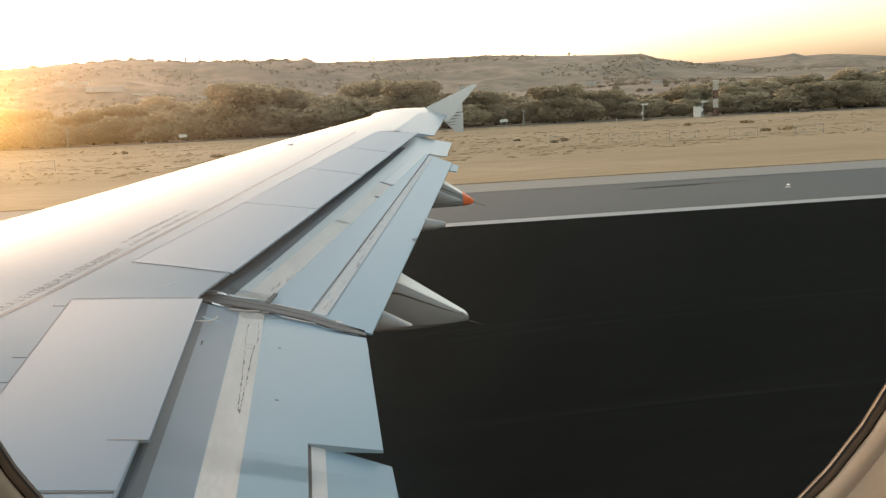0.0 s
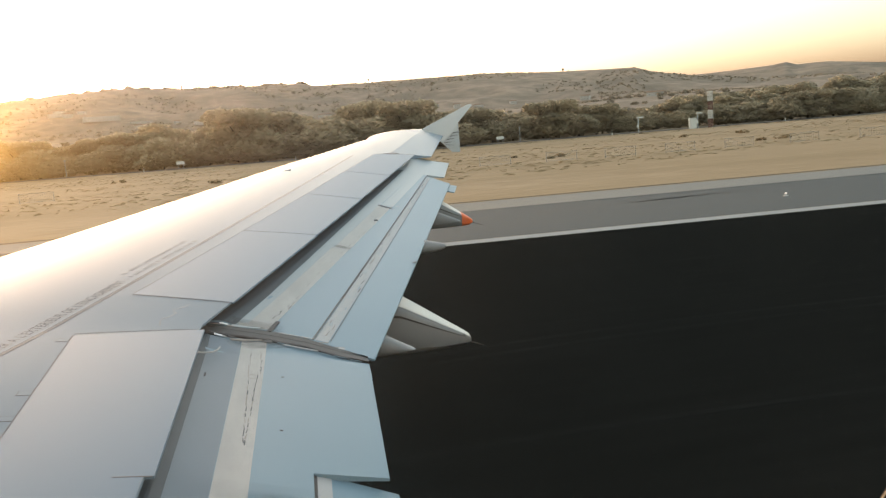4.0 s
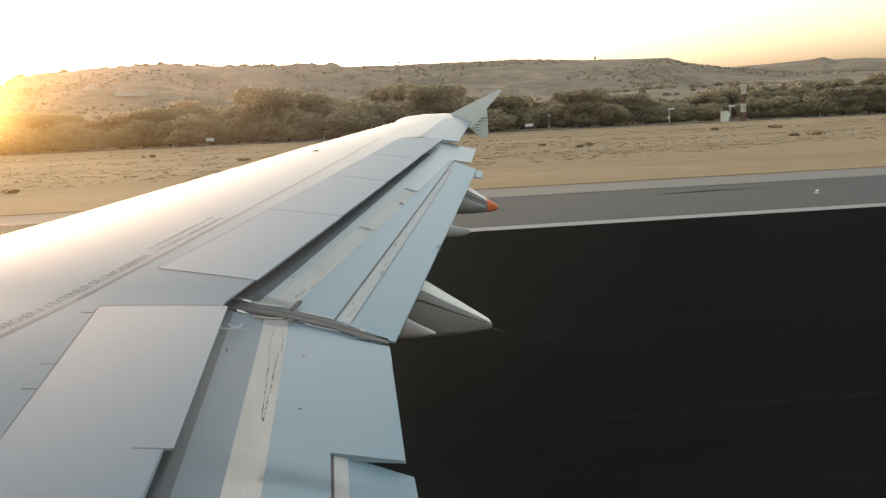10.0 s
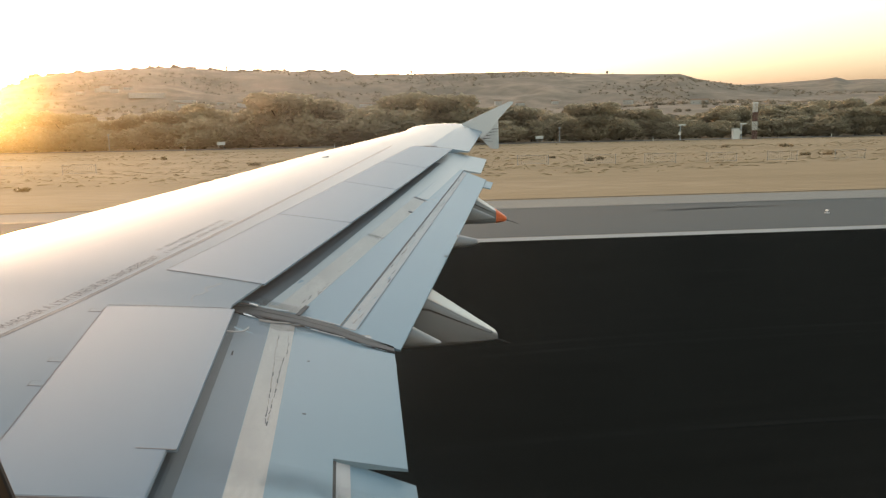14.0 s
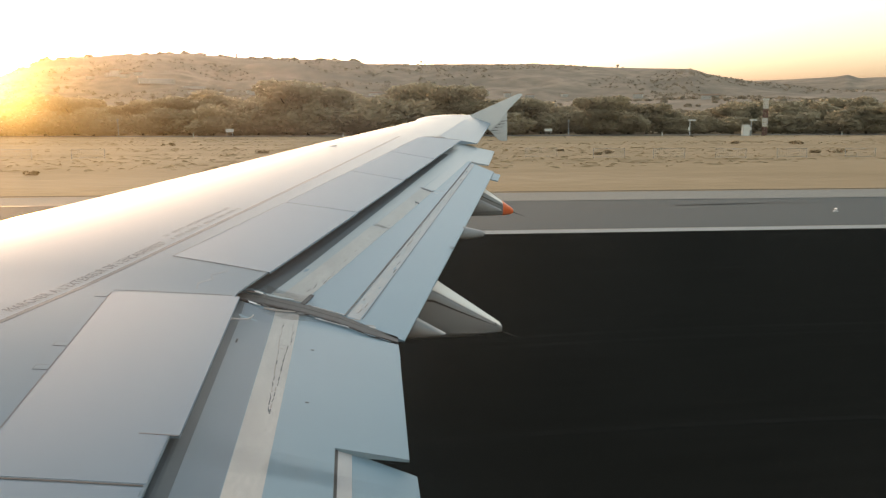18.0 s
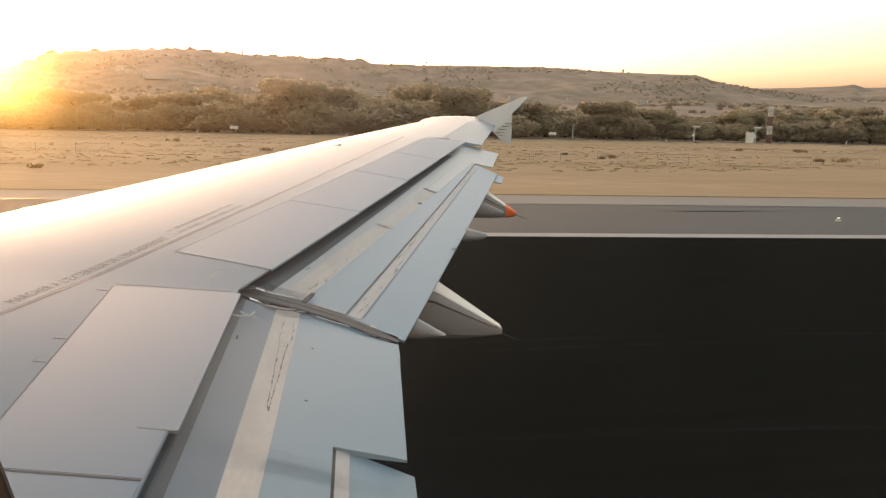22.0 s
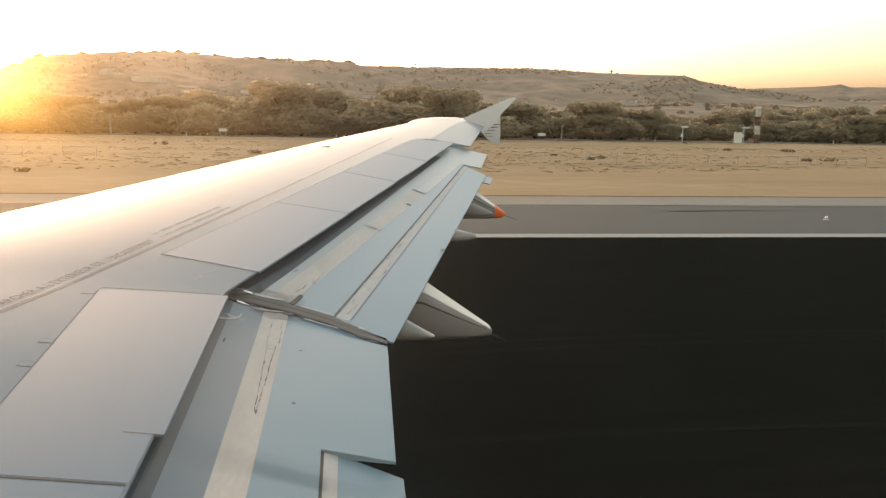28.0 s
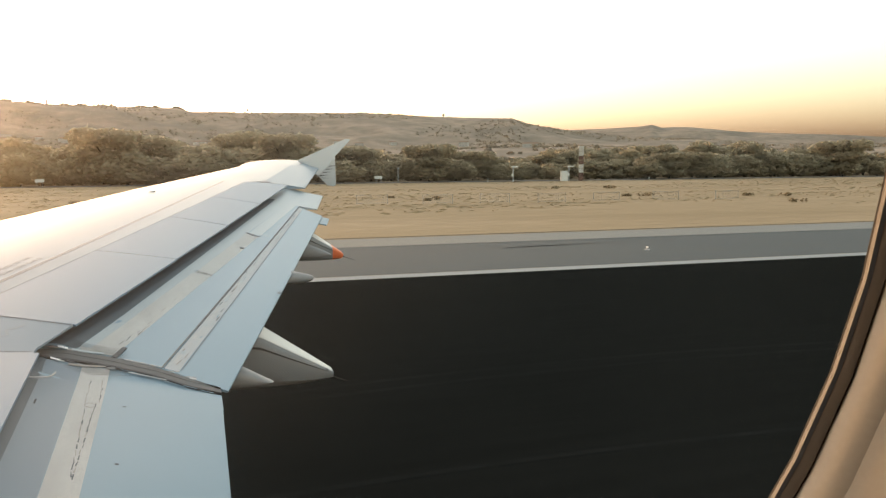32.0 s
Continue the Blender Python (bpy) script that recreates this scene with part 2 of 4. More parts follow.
def soft_dirt(name, colour, most, scale):
    """A film of dirt that thins out towards its edges and breaks up in blotches."""
    m = bpy.data.materials.new(name)
    m.use_nodes = True
    n, ln = m.node_tree.nodes, m.node_tree.links
    p = n["Principled BSDF"]
    p.inputs["Base Color"].default_value, p.inputs["Roughness"].default_value = (*colour, 1), 0.6
    co = n.new("ShaderNodeTexCoord")
    sep = n.new("ShaderNodeSeparateXYZ")
    ln.new(co.outputs["Generated"], sep.inputs[0])
    t = n.new("ShaderNodeTexNoise")
    t.inputs["Scale"].default_value, t.inputs["Detail"].default_value = scale, 6
    ln.new(co.outputs["Object"], t.inputs["Vector"])
    last = t.outputs["Fac"]
    for axis in (0, 1):
        curve = n.new("ShaderNodeMath")  # x (1 - x), nought at both edges
        curve.operation = "SUBTRACT"
        curve.inputs[0].default_value = 1.0
        ln.new(sep.outputs[axis], curve.inputs[1])
        for value in (curve.outputs[0], sep.outputs[axis]):
            k = n.new("ShaderNodeMath")
            k.operation = "MULTIPLY"
            ln.new(last, k.inputs[0])
            ln.new(value, k.inputs[1])
            last = k.outputs[0]
    r = n.new("ShaderNodeMapRange")
    r.inputs["From Min"].default_value, r.inputs["From Max"].default_value, r.inputs["To Max"].default_value = 0.0, 0.034, most
    ln.new(last, r.inputs[0])
    clear, mx = n.new("ShaderNodeBsdfTransparent"), n.new("ShaderNodeMixShader")
    ln.new(r.outputs[0], mx.inputs[0])
    ln.new(clear.outputs[0], mx.inputs[1])
    ln.new(p.outputs[0], mx.inputs[2])
    ln.new(mx.outputs[0], n["Material Output"].inputs[0])
    return m


GRIME = soft_dirt("thin_grime", (0.060, 0.062, 0.064), 0.03, 9.0)
SOOT = soft_dirt("brown_soot", (0.085, 0.072, 0.062), 0.16, 14.0)
LAMP = bpy.data.materials.new("runway_lamp")
LAMP.use_nodes = True
LAMP.node_tree.nodes["Principled BSDF"].inputs["Emission Color"].default_value = (1.0, 0.5, 0.2, 1)
LAMP.node_tree.nodes["Principled BSDF"].inputs["Emission Strength"].default_value = 0.04


# ---- mesh helpers ----
def mesh_of(name, bm, mat, smooth=False):
    bmesh.ops.recalc_face_normals(bm, faces=bm.faces)
    me = bpy.data.meshes.new(name)
    bm.to_mesh(me)
    bm.free()
    me.materials.append(mat)
    if smooth:
        me.polygons.foreach_set("use_smooth", [True] * len(me.polygons))
        me.set_sharp_from_angle(angle=radians(32))
    return me


def part(name, bm, mat, parent=None, label="", smooth=False):
    ob = new(name, mesh_of(name, bm, mat, smooth))
    if parent:
        ob.parent = parent
    if label:
        ob["label"] = label
    return ob


def thing(name, label, category, at=(0, 0, 0), group="", kind=""):
    ob = new(name)
    ob.location = at
    return tagged(ob, label, category, group, kind)


def box(bm, x0, y0, z0, x1, y1, z1, bevel=0.0):
    vs = [bm.verts.new((x, y, z)) for z in (z0, z1) for x, y in ((x0, y0), (x1, y0), (x1, y1), (x0, y1))]
    fs = [bm.faces.new([vs[i] for i in q]) for q in ((3, 2, 1, 0), (4, 5, 6, 7), (0, 1, 5, 4), (1, 2, 6, 5), (2, 3, 7, 6), (3, 0, 4, 7))]
    if bevel:
        es = list({e for f in fs for e in f.edges})
        bmesh.ops.bevel(bm, geom=es, offset=bevel, segments=2, affect="EDGES")
    return bm


def tube(bm, a, b, r0, r1, n=8, caps=True):
    a, b = Vector(a), Vector(b)
    q = (b - a).to_track_quat("Z", "Y")
    rings = [[bm.verts.new(p + q @ Vector((r * math.cos(2 * math.pi * i / n), r * math.sin(2 * math.pi * i / n), 0))) for i in range(n)] for p, r in ((a, r0), (b, r1))]
    for i in range(n):
        bm.faces.new((rings[0][i], rings[0][(i + 1) % n], rings[1][(i + 1) % n], rings[1][i]))
    if caps:
        bm.faces.new(rings[0][::-1])
        bm.faces.new(rings[1])


def skin(bm, grid, close=False, ends=False):
    """Faces over a grid of points; close joins the last column to the first."""
    vs = [[bm.verts.new(p) for p in row] for row in grid]
    m = len(vs[0])
    for r0, r1 in zip(vs, vs[1:]):
        for j in range(m if close else m - 1):
            bm.faces.new((r0[j], r0[(j + 1) % m], r1[(j + 1) % m], r1[j]))
    if ends:
        bm.faces.new(vs[0])
        bm.faces.new(vs[-1][::-1])
    return bm


def plate(in_le, in_te, out_te, out_le, height, thick, na=8, nb=12, nose=None):
    """A panel between four plan corners on the surface height(x, y); thick(a) is its depth from front (0) to back (1)."""
    bm = bmesh.new()
    grid = []
    for j in range(nb + 1):
        b = j / nb
        up, dn = [], []
        for i in range(na + 1):
            a = i / na
            p = [((1 - b) * ((1 - a) * in_le[k] + a * in_te[k])) + b * ((1 - a) * out_le[k] + a * out_te[k]) for k in (0, 1)]
            z = height(p[0], p[1])
            drop = nose(a) if nose else 0.0
            up.append((p[0], p[1], z - drop))
            dn.append((p[0], p[1], z - drop - thick(a)))
        grid.append(up + dn[::-1])
    return skin(bm, grid, close=True, ends=True)


# ---- the wing's surfaces ----
KINK = 4.8


def x_shroud(y):
    return -0.69 + max(0, y - KINK) * 0.307


def x_trail(y):
    return -0.05 + max(0, y - KINK) * 0.245


def x_lead(y):
    x = -3.85 + 0.52 * (y - KINK)
    if y > 14.2:
        x = 1.04 + 1.12 * (1 - math.sqrt(max(0, 1 - ((y - 14.2) / 1.06) ** 2)))
    return x


def z_ref(y):
    return 3.19 + math.tan(radians(5.0)) * (y - KINK) + 0.0006 * max(0, y - KINK) ** 2


def half_thick(u):
    u = min(1, max(0, u))
    return 0.50 * (0.2969 * math.sqrt(u) - 0.126 * u - 0.3516 * u ** 2 + 0.2843 * u ** 3 - 0.1015 * u ** 4)


def wing_z(x, y, side=1.0):
    c = max(0.05, x_trail(y) - x_lead(y))
    u, us = (x - x_lead(y)) / c, (x_shroud(y) - x_lead(y)) / c
    droop = 0.056 * max(0.0, (11.2 - y) / 4.2) * max(0.0, 1 - u) ** 2
    return z_ref(y) + c * (half_thick(u) * side - half_thick(us) + math.tan(radians(1.3)) * (us - u)) - droop


def flap_z(x, y):
    aft = x - x_shroud(y)
    back = max(aft, -0.05)
    return z_ref(y) - 0.12 - 0.19 * back + 0.045 * (1 - 0.45 * min(1.0, max(0.0, (y - 5.0) / 0.8))) * max(0.0, 1 - max(back, 0.0) / 0.25) ** 2


def lifted(f, d):
    return lambda x, y: f(x, y) + d


def strip(f, a, b, width0, width1, lift=0.0015, n=24, thick=0.001):
    """A thin band on the surface f along the plan line a to b."""
    dx, dy = b[0] - a[0], b[1] - a[1]
    length = math.hypot(dx, dy)
    nx, ny = dy / length, -dx / length
    return plate((a[0] - nx * width0 / 2, a[1] - ny * width0 / 2), (a[0] + nx * width0 / 2, a[1] + ny * width0 / 2),
                 (b[0] + nx * width1 / 2, b[1] + ny * width1 / 2), (b[0] - nx * width1 / 2, b[1] - ny * width1 / 2),
                 lifted(f, lift), lambda t: thick, 2, n)


wing = thing("aircraft_wing", "light grey airliner wing with lowered flaps and a small tip fence", "aircraft wing")


def wing_body(y0, y1, aft, n, lip):
    bm = bmesh.new()
    grid = []
    for j in range(n + 1):
        t = j / n
        y = y0 + (y1 - y0) * (1 - (1 - t) ** 2 if y1 > 15 else t)
        xl, xa = x_lead(y), aft(y)
        up = [xl + (xa - xl) * (i / 64) ** 1.5 for i in range(65)]
        row = [(x, y, wing_z(x, y)) for x in up]
        row += [(xa, y, wing_z(xa, y) - 0.012)]
        if lip:
            xb = xa - min(lip, 0.3 * (xa - xl))
            row += [(xb, y, wing_z(xb, y) - 0.02)]
            xa = xb
        row += [(x, y, wing_z(x, y, -1.0)) for x in [xl + (xa - xl) * (i / 12) ** 1.7 for i in range(12, 0, -1)]]
        grid.append(row)
    return skin(bm, grid, close=True, ends=True)


part("wing_box", wing_body(-0.3, 12.05, x_shroud, 60, 0.38), PAINT, wing, "smooth light grey upper skin", True)
HINGE = lambda y: 1.20 + 0.347 * (y - 12.05) if y < 14.3 else 1.98 + 0.16 * (y - 14.3)
part("wing_tip", wing_body(12.05, 15.22, HINGE, 40, 0), PAINT, wing, "tapering outer wing end", True)

THIN = lambda a: 0.012
SLAB = lifted(wing_z, 0.0018)
# spoilers: front and back edges in plan, inboard to outboard
part("inner_panel", plate((-1.17, 0.4), (-0.70, 0.4), (-0.70, 2.66), (-1.255, 2.66), SLAB, THIN, 8, 8), SPOILER_PAINT, wing)
spoiler = part("spoiler", plate((-1.256, 2.685), (-0.695, 2.685), (-0.695, 4.755), (-1.33, 4.69), SLAB, THIN, 10, 16), SPOILER_PAINT, wing)
part("trailing_lip", plate((-0.695, 3.035), (-0.655, 3.04), (-0.655, 4.76), (-0.695, 4.755), SLAB, THIN, 2, 12), SPOILER_PAINT, spoiler)
LE = lambda y: -1.16 + 0.326 * (y - 5.44)
CUTS = [(5.44, 5.25), (7.22, 7.08), (8.92, 8.68), (10.41, 10.18), (11.95, 11.98)]
for (a0, a1), (b0, b1) in zip(CUTS, CUTS[1:]):
    part("spoiler", plate((LE(a0 + 0.01), a0 + 0.01), (x_shroud(a1) + 0.02, a1 + 0.01), (x_shroud(b1) + 0.02, b1 - 0.01), (LE(b0 - 0.01), b0 - 0.01), SLAB, THIN, 8, 10), SPOILER_PAINT, wing)
# dark gaps between the panels
for a, b, w in (((LE(5.44), 5.44), (x_shroud(5.25), 5.25), 0.0065), ((LE(8.92), 8.92), (x_shroud(8.68), 8.68), 0.009),
                ((LE(10.41), 10.41), (x_shroud(10.18), 10.18), 0.009), ((LE(11.95), 11.95), (x_shroud(11.98), 11.98), 0.012),
                ((-1.9, 2.672), (-0.70, 2.672), 0.009), ((-0.80, 3.035), (-0.66, 3.035), 0.006),
                ((LE(5.44), 5.44), (LE(11.9), 11.9), 0.003), ((1.20, 12.06), (2.20, 14.94), 0.014)):
    part("panel_gap", strip(wing_z, a, b, w, w, 0.0026), DARK_SEAL if w > 0.007 else GROOVE, wing)
part("panel_gap", strip(wing_z, (LE(7.22), 7.22), (x_shroud(7.08), 7.08), 0.007, 0.004, 0.0026), MARK, wing)
part("panel_seam", strip(wing_z, (-1.335, 4.70), (-1.243, 2.2), 0.003, 0.003, 0.0026), GROOVE, wing)
part("panel_seam", strip(wing_z, (-1.33, 4.72), (-0.70, 4.77), 0.004, 0.004, 0.0026), MARK, wing)
# hinge covers in front of the inner spoiler
for y, x in ((4.60, -1.337), (3.85, -1.305), (3.57, -1.294)):
    part("hinge_cover", plate((x - 0.062, y - 0.01), (x, y - 0.01), (x, y + 0.045), (x - 0.062, y + 0.045), lifted(wing_z, 0.0015), THIN, 2, 2), DARK_SEAL, wing)
    part("hinge_cover", plate((x - 0.0595, y - 0.007), (x, y - 0.007), (x, y + 0.042), (x - 0.0595, y + 0.042), lifted(wing_z, 0.0018), THIN, 2, 2), PAINT, wing)
# walkway stripe
STRIPE = lambda y: -1.67 + 0.305 * (y - 4.07)
part("walkway_stripe", strip(wing_z, (STRIPE(1.0) - 0.042, 1.0), (STRIPE(11.8) - 0.042, 11.8), 0.034, 0.026, 0.0012, 60, 0.001), FAINT, wing, "faded grey painted stripe")


def surface_text(body, size, start, along, f, mat, parent, label, length=0.0):
    """Letters laid on the surface f, their feet on the plan line from start towards along."""
    cu = bpy.data.curves.new("lettering", "FONT")
    cu.body, cu.size, cu.space_character = body, size, 1.12
    tmp = bpy.data.objects.new("lettering", cu)
    scene.collection.objects.link(tmp)
    me = bpy.data.meshes.new_from_object(tmp.evaluated_get(bpy.context.evaluated_depsgraph_get()))
    bpy.data.objects.remove(tmp)
    ux, uy = Vector(along).normalized()
    bm = bmesh.new()
    bm.from_mesh(me)
    bpy.data.meshes.remove(me)
    wide = length / max(v.co.x for v in bm.verts) if length else 1.0
    for v in bm.verts:
        v.co.x *= wide
        x = start[0] + ux * v.co.x - uy * v.co.y
        y = start[1] + uy * v.co.x + ux * v.co.y
        v.co = (x, y, f(x, y))
    return part("lettering", bm, mat, parent, label)


surface_text("MARCHER A L'EXTERIEUR DE L'ENCADREMENT", 0.088, (STRIPE(4.27) - 0.094, 4.27), (0.292, 0.956), lifted(wing_z, 0.0014), LETTER, wing, "faded grey stencilled walking notice", 1.546)
# two more lines, too worn to read
rnd = random.Random(3)
for back in (0.105, 0.182):
    for k in range(38):
        y = 5.86 + 0.0275 * k
        if rnd.random() < 0.84:
            h = rnd.choice((0.026, 0.034, 0.034))
            part("worn_letter", strip(wing_z, (STRIPE(y) - back - 0.02, y), (STRIPE(y + 0.014) - back - 0.02, y + rnd.uniform(0.008, 0.016)), h, h, 0.0014, 2, 0.001), WORN, wing)
# squiggle of sealant outboard of the inner spoiler
pts = [(-0.905, 4.84), (-0.915, 4.90), (-0.913, 4.957), (-0.875, 4.99), (-0.843, 5.05), (-0.862, 5.08), (-0.87, 5.116), (-0.83, 5.15), (-0.785, 5.218)]
for p, q in zip(pts, pts[1:]):
    part("sealant_bead", strip(wing_z, p, q, 0.007, 0.007, 0.0015, 2, 0.001), BEAD, wing)
# drain mast bump near the leading edge
bm = bmesh.new()
for i in range(2):
    tube(bm, (-0.3 + 0.05 * i, 10.6, wing_z(-0.3, 10.6) - 0.01), (-0.2, 10.6, wing_z(-0.2, 10.6) + 0.008), 0.012, 0.006, 6)
part("vent_bump", bm, PAINT, wing)

part("hinge_bracket", strip(wing_z, (1.16, 11.98), (1.30, 12.10), 0.10, 0.06, 0.004, 3, 0.02), GROOVE, wing)
# aileron, drooped
AIL = lambda x, y: wing_z(HINGE(y), y) + 0.004 - 0.24 * (x - HINGE(y))
part("aileron", plate((1.215, 12.08), (1.82, 12.30), (2.40, 14.62), (2.08, 14.92), AIL, lambda a: 0.10 * (1 - a) + 0.012, 8, 14), PAINT, wing)

# ---- flaps ----


def nose_of(chord):
    """How far the flap's rounded nose dips below its top plane, front to back."""
    return lambda a: 0.06 * max(0.0, (0.12 - a * chord) / 0.12) ** 2


FT = lambda a: 0.012 + 0.10 * (1 - a) * min(1, 0.15 + a * 4)


def inner_tab_z(x, y):
    return flap_z(-0.09, y) - 0.015 - 0.30 * (x + 0.09)


inner = part("inboard_flap", plate((-1.02, 0.4), (-0.095, 0.4), (-0.095, 3.351), (-1.02, 3.40), flap_z, FT, 18, 10, nose_of(0.925)), FLAP_PAINT, wing, "pale blue-grey lowered inner flap", True)
part("flap_section", plate((-1.02, 3.40), (0.215, 3.335), (0.245, 4.72), (-1.02, 4.88), flap_z, FT, 24, 8, nose_of(1.25)), FLAP_PAINT, inner, "", True)
part("flap_tab", plate((-0.088, 0.4), (0.245, 0.4), (0.245, 3.30), (-0.088, 3.385), inner_tab_z, lambda a: 0.05 * (1 - a) + 0.01, 6, 8), FLAP_PAINT, inner)
part("tab_seal", plate((-0.083, 0.4), (-0.025, 0.4), (-0.025, 3.37), (-0.083, 3.385), lifted(inner_tab_z, 0.003), lambda a: 0.004, 2, 8), SEALANT, inner, "dirty sealant strip")
part("tab_gap", plate((-0.098, 0.4), (-0.082, 0.4), (-0.082, 3.39), (-0.098, 3.40), lifted(inner_tab_z, 0.006), lambda a: 0.02, 2, 8), RUBBER, inner)
part("worn_band", plate((-0.505, 0.4), (-0.365, 0.4), (-0.334, 4.95), (-0.474, 4.93), lifted(flap_z, 0.001), lambda a: 0.001, 4, 24), BAND, inner, "worn beige protective band")
rnd = random.Random(8)
for x0, x1, y0, y1, n in ((-0.408, -0.392, 3.60, 4.36, 11), (-0.366, -0.384, 3.58, 4.44, 14)):
    for k in range(n):
        a, b = k / n, (k + rnd.uniform(0.7, 1.0)) / n
        part("scratch", strip(flap_z, (x1 + (x0 - x1) * a + rnd.uniform(-0.003, 0.003), y0 + (y1 - y0) * a), (x1 + (x0 - x1) * b + rnd.uniform(-0.003, 0.003), y0 + (y1 - y0) * b), rnd.uniform(0.003, 0.008), rnd.uniform(0.002, 0.006), 0.0018, 2, 0.0006), GROOVE if rnd.random() < 0.7 else DIRT, inner)
for x0, x1 in ((-0.412, -0.418), (-0.352, -0.362)):  # cracked edges of an old sealant patch
    for k in range(8):
        y = 4.44 + 0.045 * k
        a = (x0 + (x1 - x0) * k / 8 + rnd.uniform(-0.004, 0.004), y)
        part("scratch", strip(flap_z, a, (a[0] + rnd.uniform(-0.005, 0.005), y + rnd.uniform(0.02, 0.045)), rnd.uniform(0.003, 0.008), 0.003, 0.0018, 2, 0.0006), rnd.choice((DIRT, DIRT, GROOVE)), inner)
ring_pts = [(-0.388 + 0.026 * math.cos(0.6 * k), 4.40 + 0.028 * math.sin(0.6 * k)) for k in range(2, 11)]
for p, q in zip(ring_pts, ring_pts[1:]):
    part("scratch", strip(flap_z, p, q, 0.004, 0.004, 0.0018, 2, 0.0006), DIRT, inner)
for x0, y0, x1, y1, w, mat in ((-0.70, 3.19, -0.02, 3.10, 0.26, GRIME), (-0.36, 3.13, 0.22, 3.02, 0.12, GRIME)):
    part("stain", strip(flap_z, (x0, y0), (x1, y1), w, w * 0.7, 0.0022, 12, 0.0004), mat, inner, "dirt streak across the flap")
# spoiler's shade on the inner flap, laid on as a dark strip
part("nose_shade", plate((-0.80, 0.4), (-0.645, 0.4), (-0.645, 4.90), (-0.80, 4.92), lifted(flap_z, 0.0012), lambda a: 0.001, 12, 24), NOSE_SHADE, inner, "strip along the flap nose, coloured dark as the spoiler's shade")
part("primer_strip", plate((-0.644, 0.4), (-0.507, 0.4), (-0.477, 4.92), (-0.644, 4.90), lifted(flap_z, 0.0012), lambda a: 0.001, 8, 24), PRIMER, inner, "worn grey primer beside the band")
part("band_joint", strip(flap_z, (-0.52, 2.62), (-0.35, 2.62), 0.006, 0.006, 0.0018, 3), GROOVE, inner)
for x, y in ((-0.23, 3.75), (-0.235, 4.42)):
    part("rivet_mark", strip(flap_z, (x - 0.008, y), (x + 0.008, y), 0.012, 0.012, 0.0018, 2), BLACK, inner)
for x, y in ((-0.62, 4.30),):
    part("small_mark", strip(flap_z, (x, y), (x, y + 0.06), 0.008, 0.008, 0.0018, 2), BLACK, inner)
for x, y, s in ((-0.38, 2.43, 0.032), (-0.66, 2.50, 0.03), (-0.665, 2.56, 0.02)):
    part("square_mark", strip(flap_z, (x, y - s / 2), (x, y + s / 2), s, s, 0.0018, 2), BLACK, inner)
surface_text("2", 0.075, (-0.13, 2.265), (0.0, 1.0), lifted(flap_z, 0.0018), BLACK, inner, "black stencilled numeral")

TAB = lambda y: -0.05 + 0.267 * (y - 5.08)
FTE = lambda y: 0.285 + 0.257 * (y - 4.82)
outer = part("outboard_flap", plate((x_shroud(5.15) - 0.33, 5.15), (TAB(5.0), 5.0), (TAB(11.15), 11.15), (x_shroud(11.2) - 0.33, 11.2), flap_z, FT, 18, 24, nose_of(0.82)), FLAP_PAINT, wing, "pale blue-grey lowered outer flap", True)
part("flap_end", plate((x_shroud(11.2) - 0.33, 11.2), (1.80, 11.12), (2.08, 12.32), (x_shroud(12.4) - 0.33, 12.42), flap_z, FT, 18, 6, nose_of(0.75)), PALE, outer, "", True)
outer_tab_z = lambda x, y: flap_z(x, y) - 0.008
part("flap_tab", plate((TAB(5.0) + 0.006, 4.985), (FTE(4.82), 4.82), (FTE(10.75), 10.75), (TAB(11.1) + 0.006, 11.1), outer_tab_z, lambda a: 0.05 * (1 - a) + 0.01, 6, 20), FLAP_PAINT, outer)
part("flap_tab", plate((FTE(10.42) - 0.12, 10.40), (FTE(10.42) + 0.07, 10.36), (FTE(10.85) + 0.07, 10.80), (FTE(10.85) - 0.12, 10.85), lifted(outer_tab_z, -0.03), lambda a: 0.012, 2, 2), FLAP_PAINT, outer)
part("tab_gap", plate((TAB(5.0) + 0.001, 5.05), (TAB(5.0) + 0.007, 5.03), (TAB(11.1) + 0.007, 11.1), (TAB(11.1) + 0.002, 11.1), lifted(flap_z, 0.001), lambda a: 0.02, 2, 20), GROOVE, outer)
part("tab_seal", plate((TAB(5.0) + 0.009, 5.06), (TAB(5.0) + 0.095, 5.03), (TAB(11.0) + 0.062, 11.0), (TAB(11.0) + 0.012, 11.0), lifted(outer_tab_z, 0.0015), lambda a: 0.004, 2, 20), SEALANT, outer, "dirty sealant strip")
for y0, y1, o0, o1, name in ((5.16, 7.15, 0.115, 0.255, "worn_band"), (7.15, 8.97, 0.130, 0.26, "worn_band"), (9.0, 11.9, 0.15, 0.27, "worn_band")):
    part(name, plate((x_shroud(y0) + o0, y0), (x_shroud(y0) + o1, y0), (x_shroud(y1) + o1, y1), (x_shroud(y1) + o0, y1), lifted(flap_z, 0.001), lambda a: 0.001, 3, 16), BAND if y0 < 9 else PALE, outer, "worn beige protective band")
for y, o in ((7.15, 0.2), (8.9, 0.26), (9.05, 0.30)):
    part("scuff", strip(flap_z, (x_shroud(y) + o - 0.06, y), (x_shroud(y) + o + 0.06, y - 0.03), 0.02, 0.012, 0.0018, 2, 0.0006), SEALANT, outer)
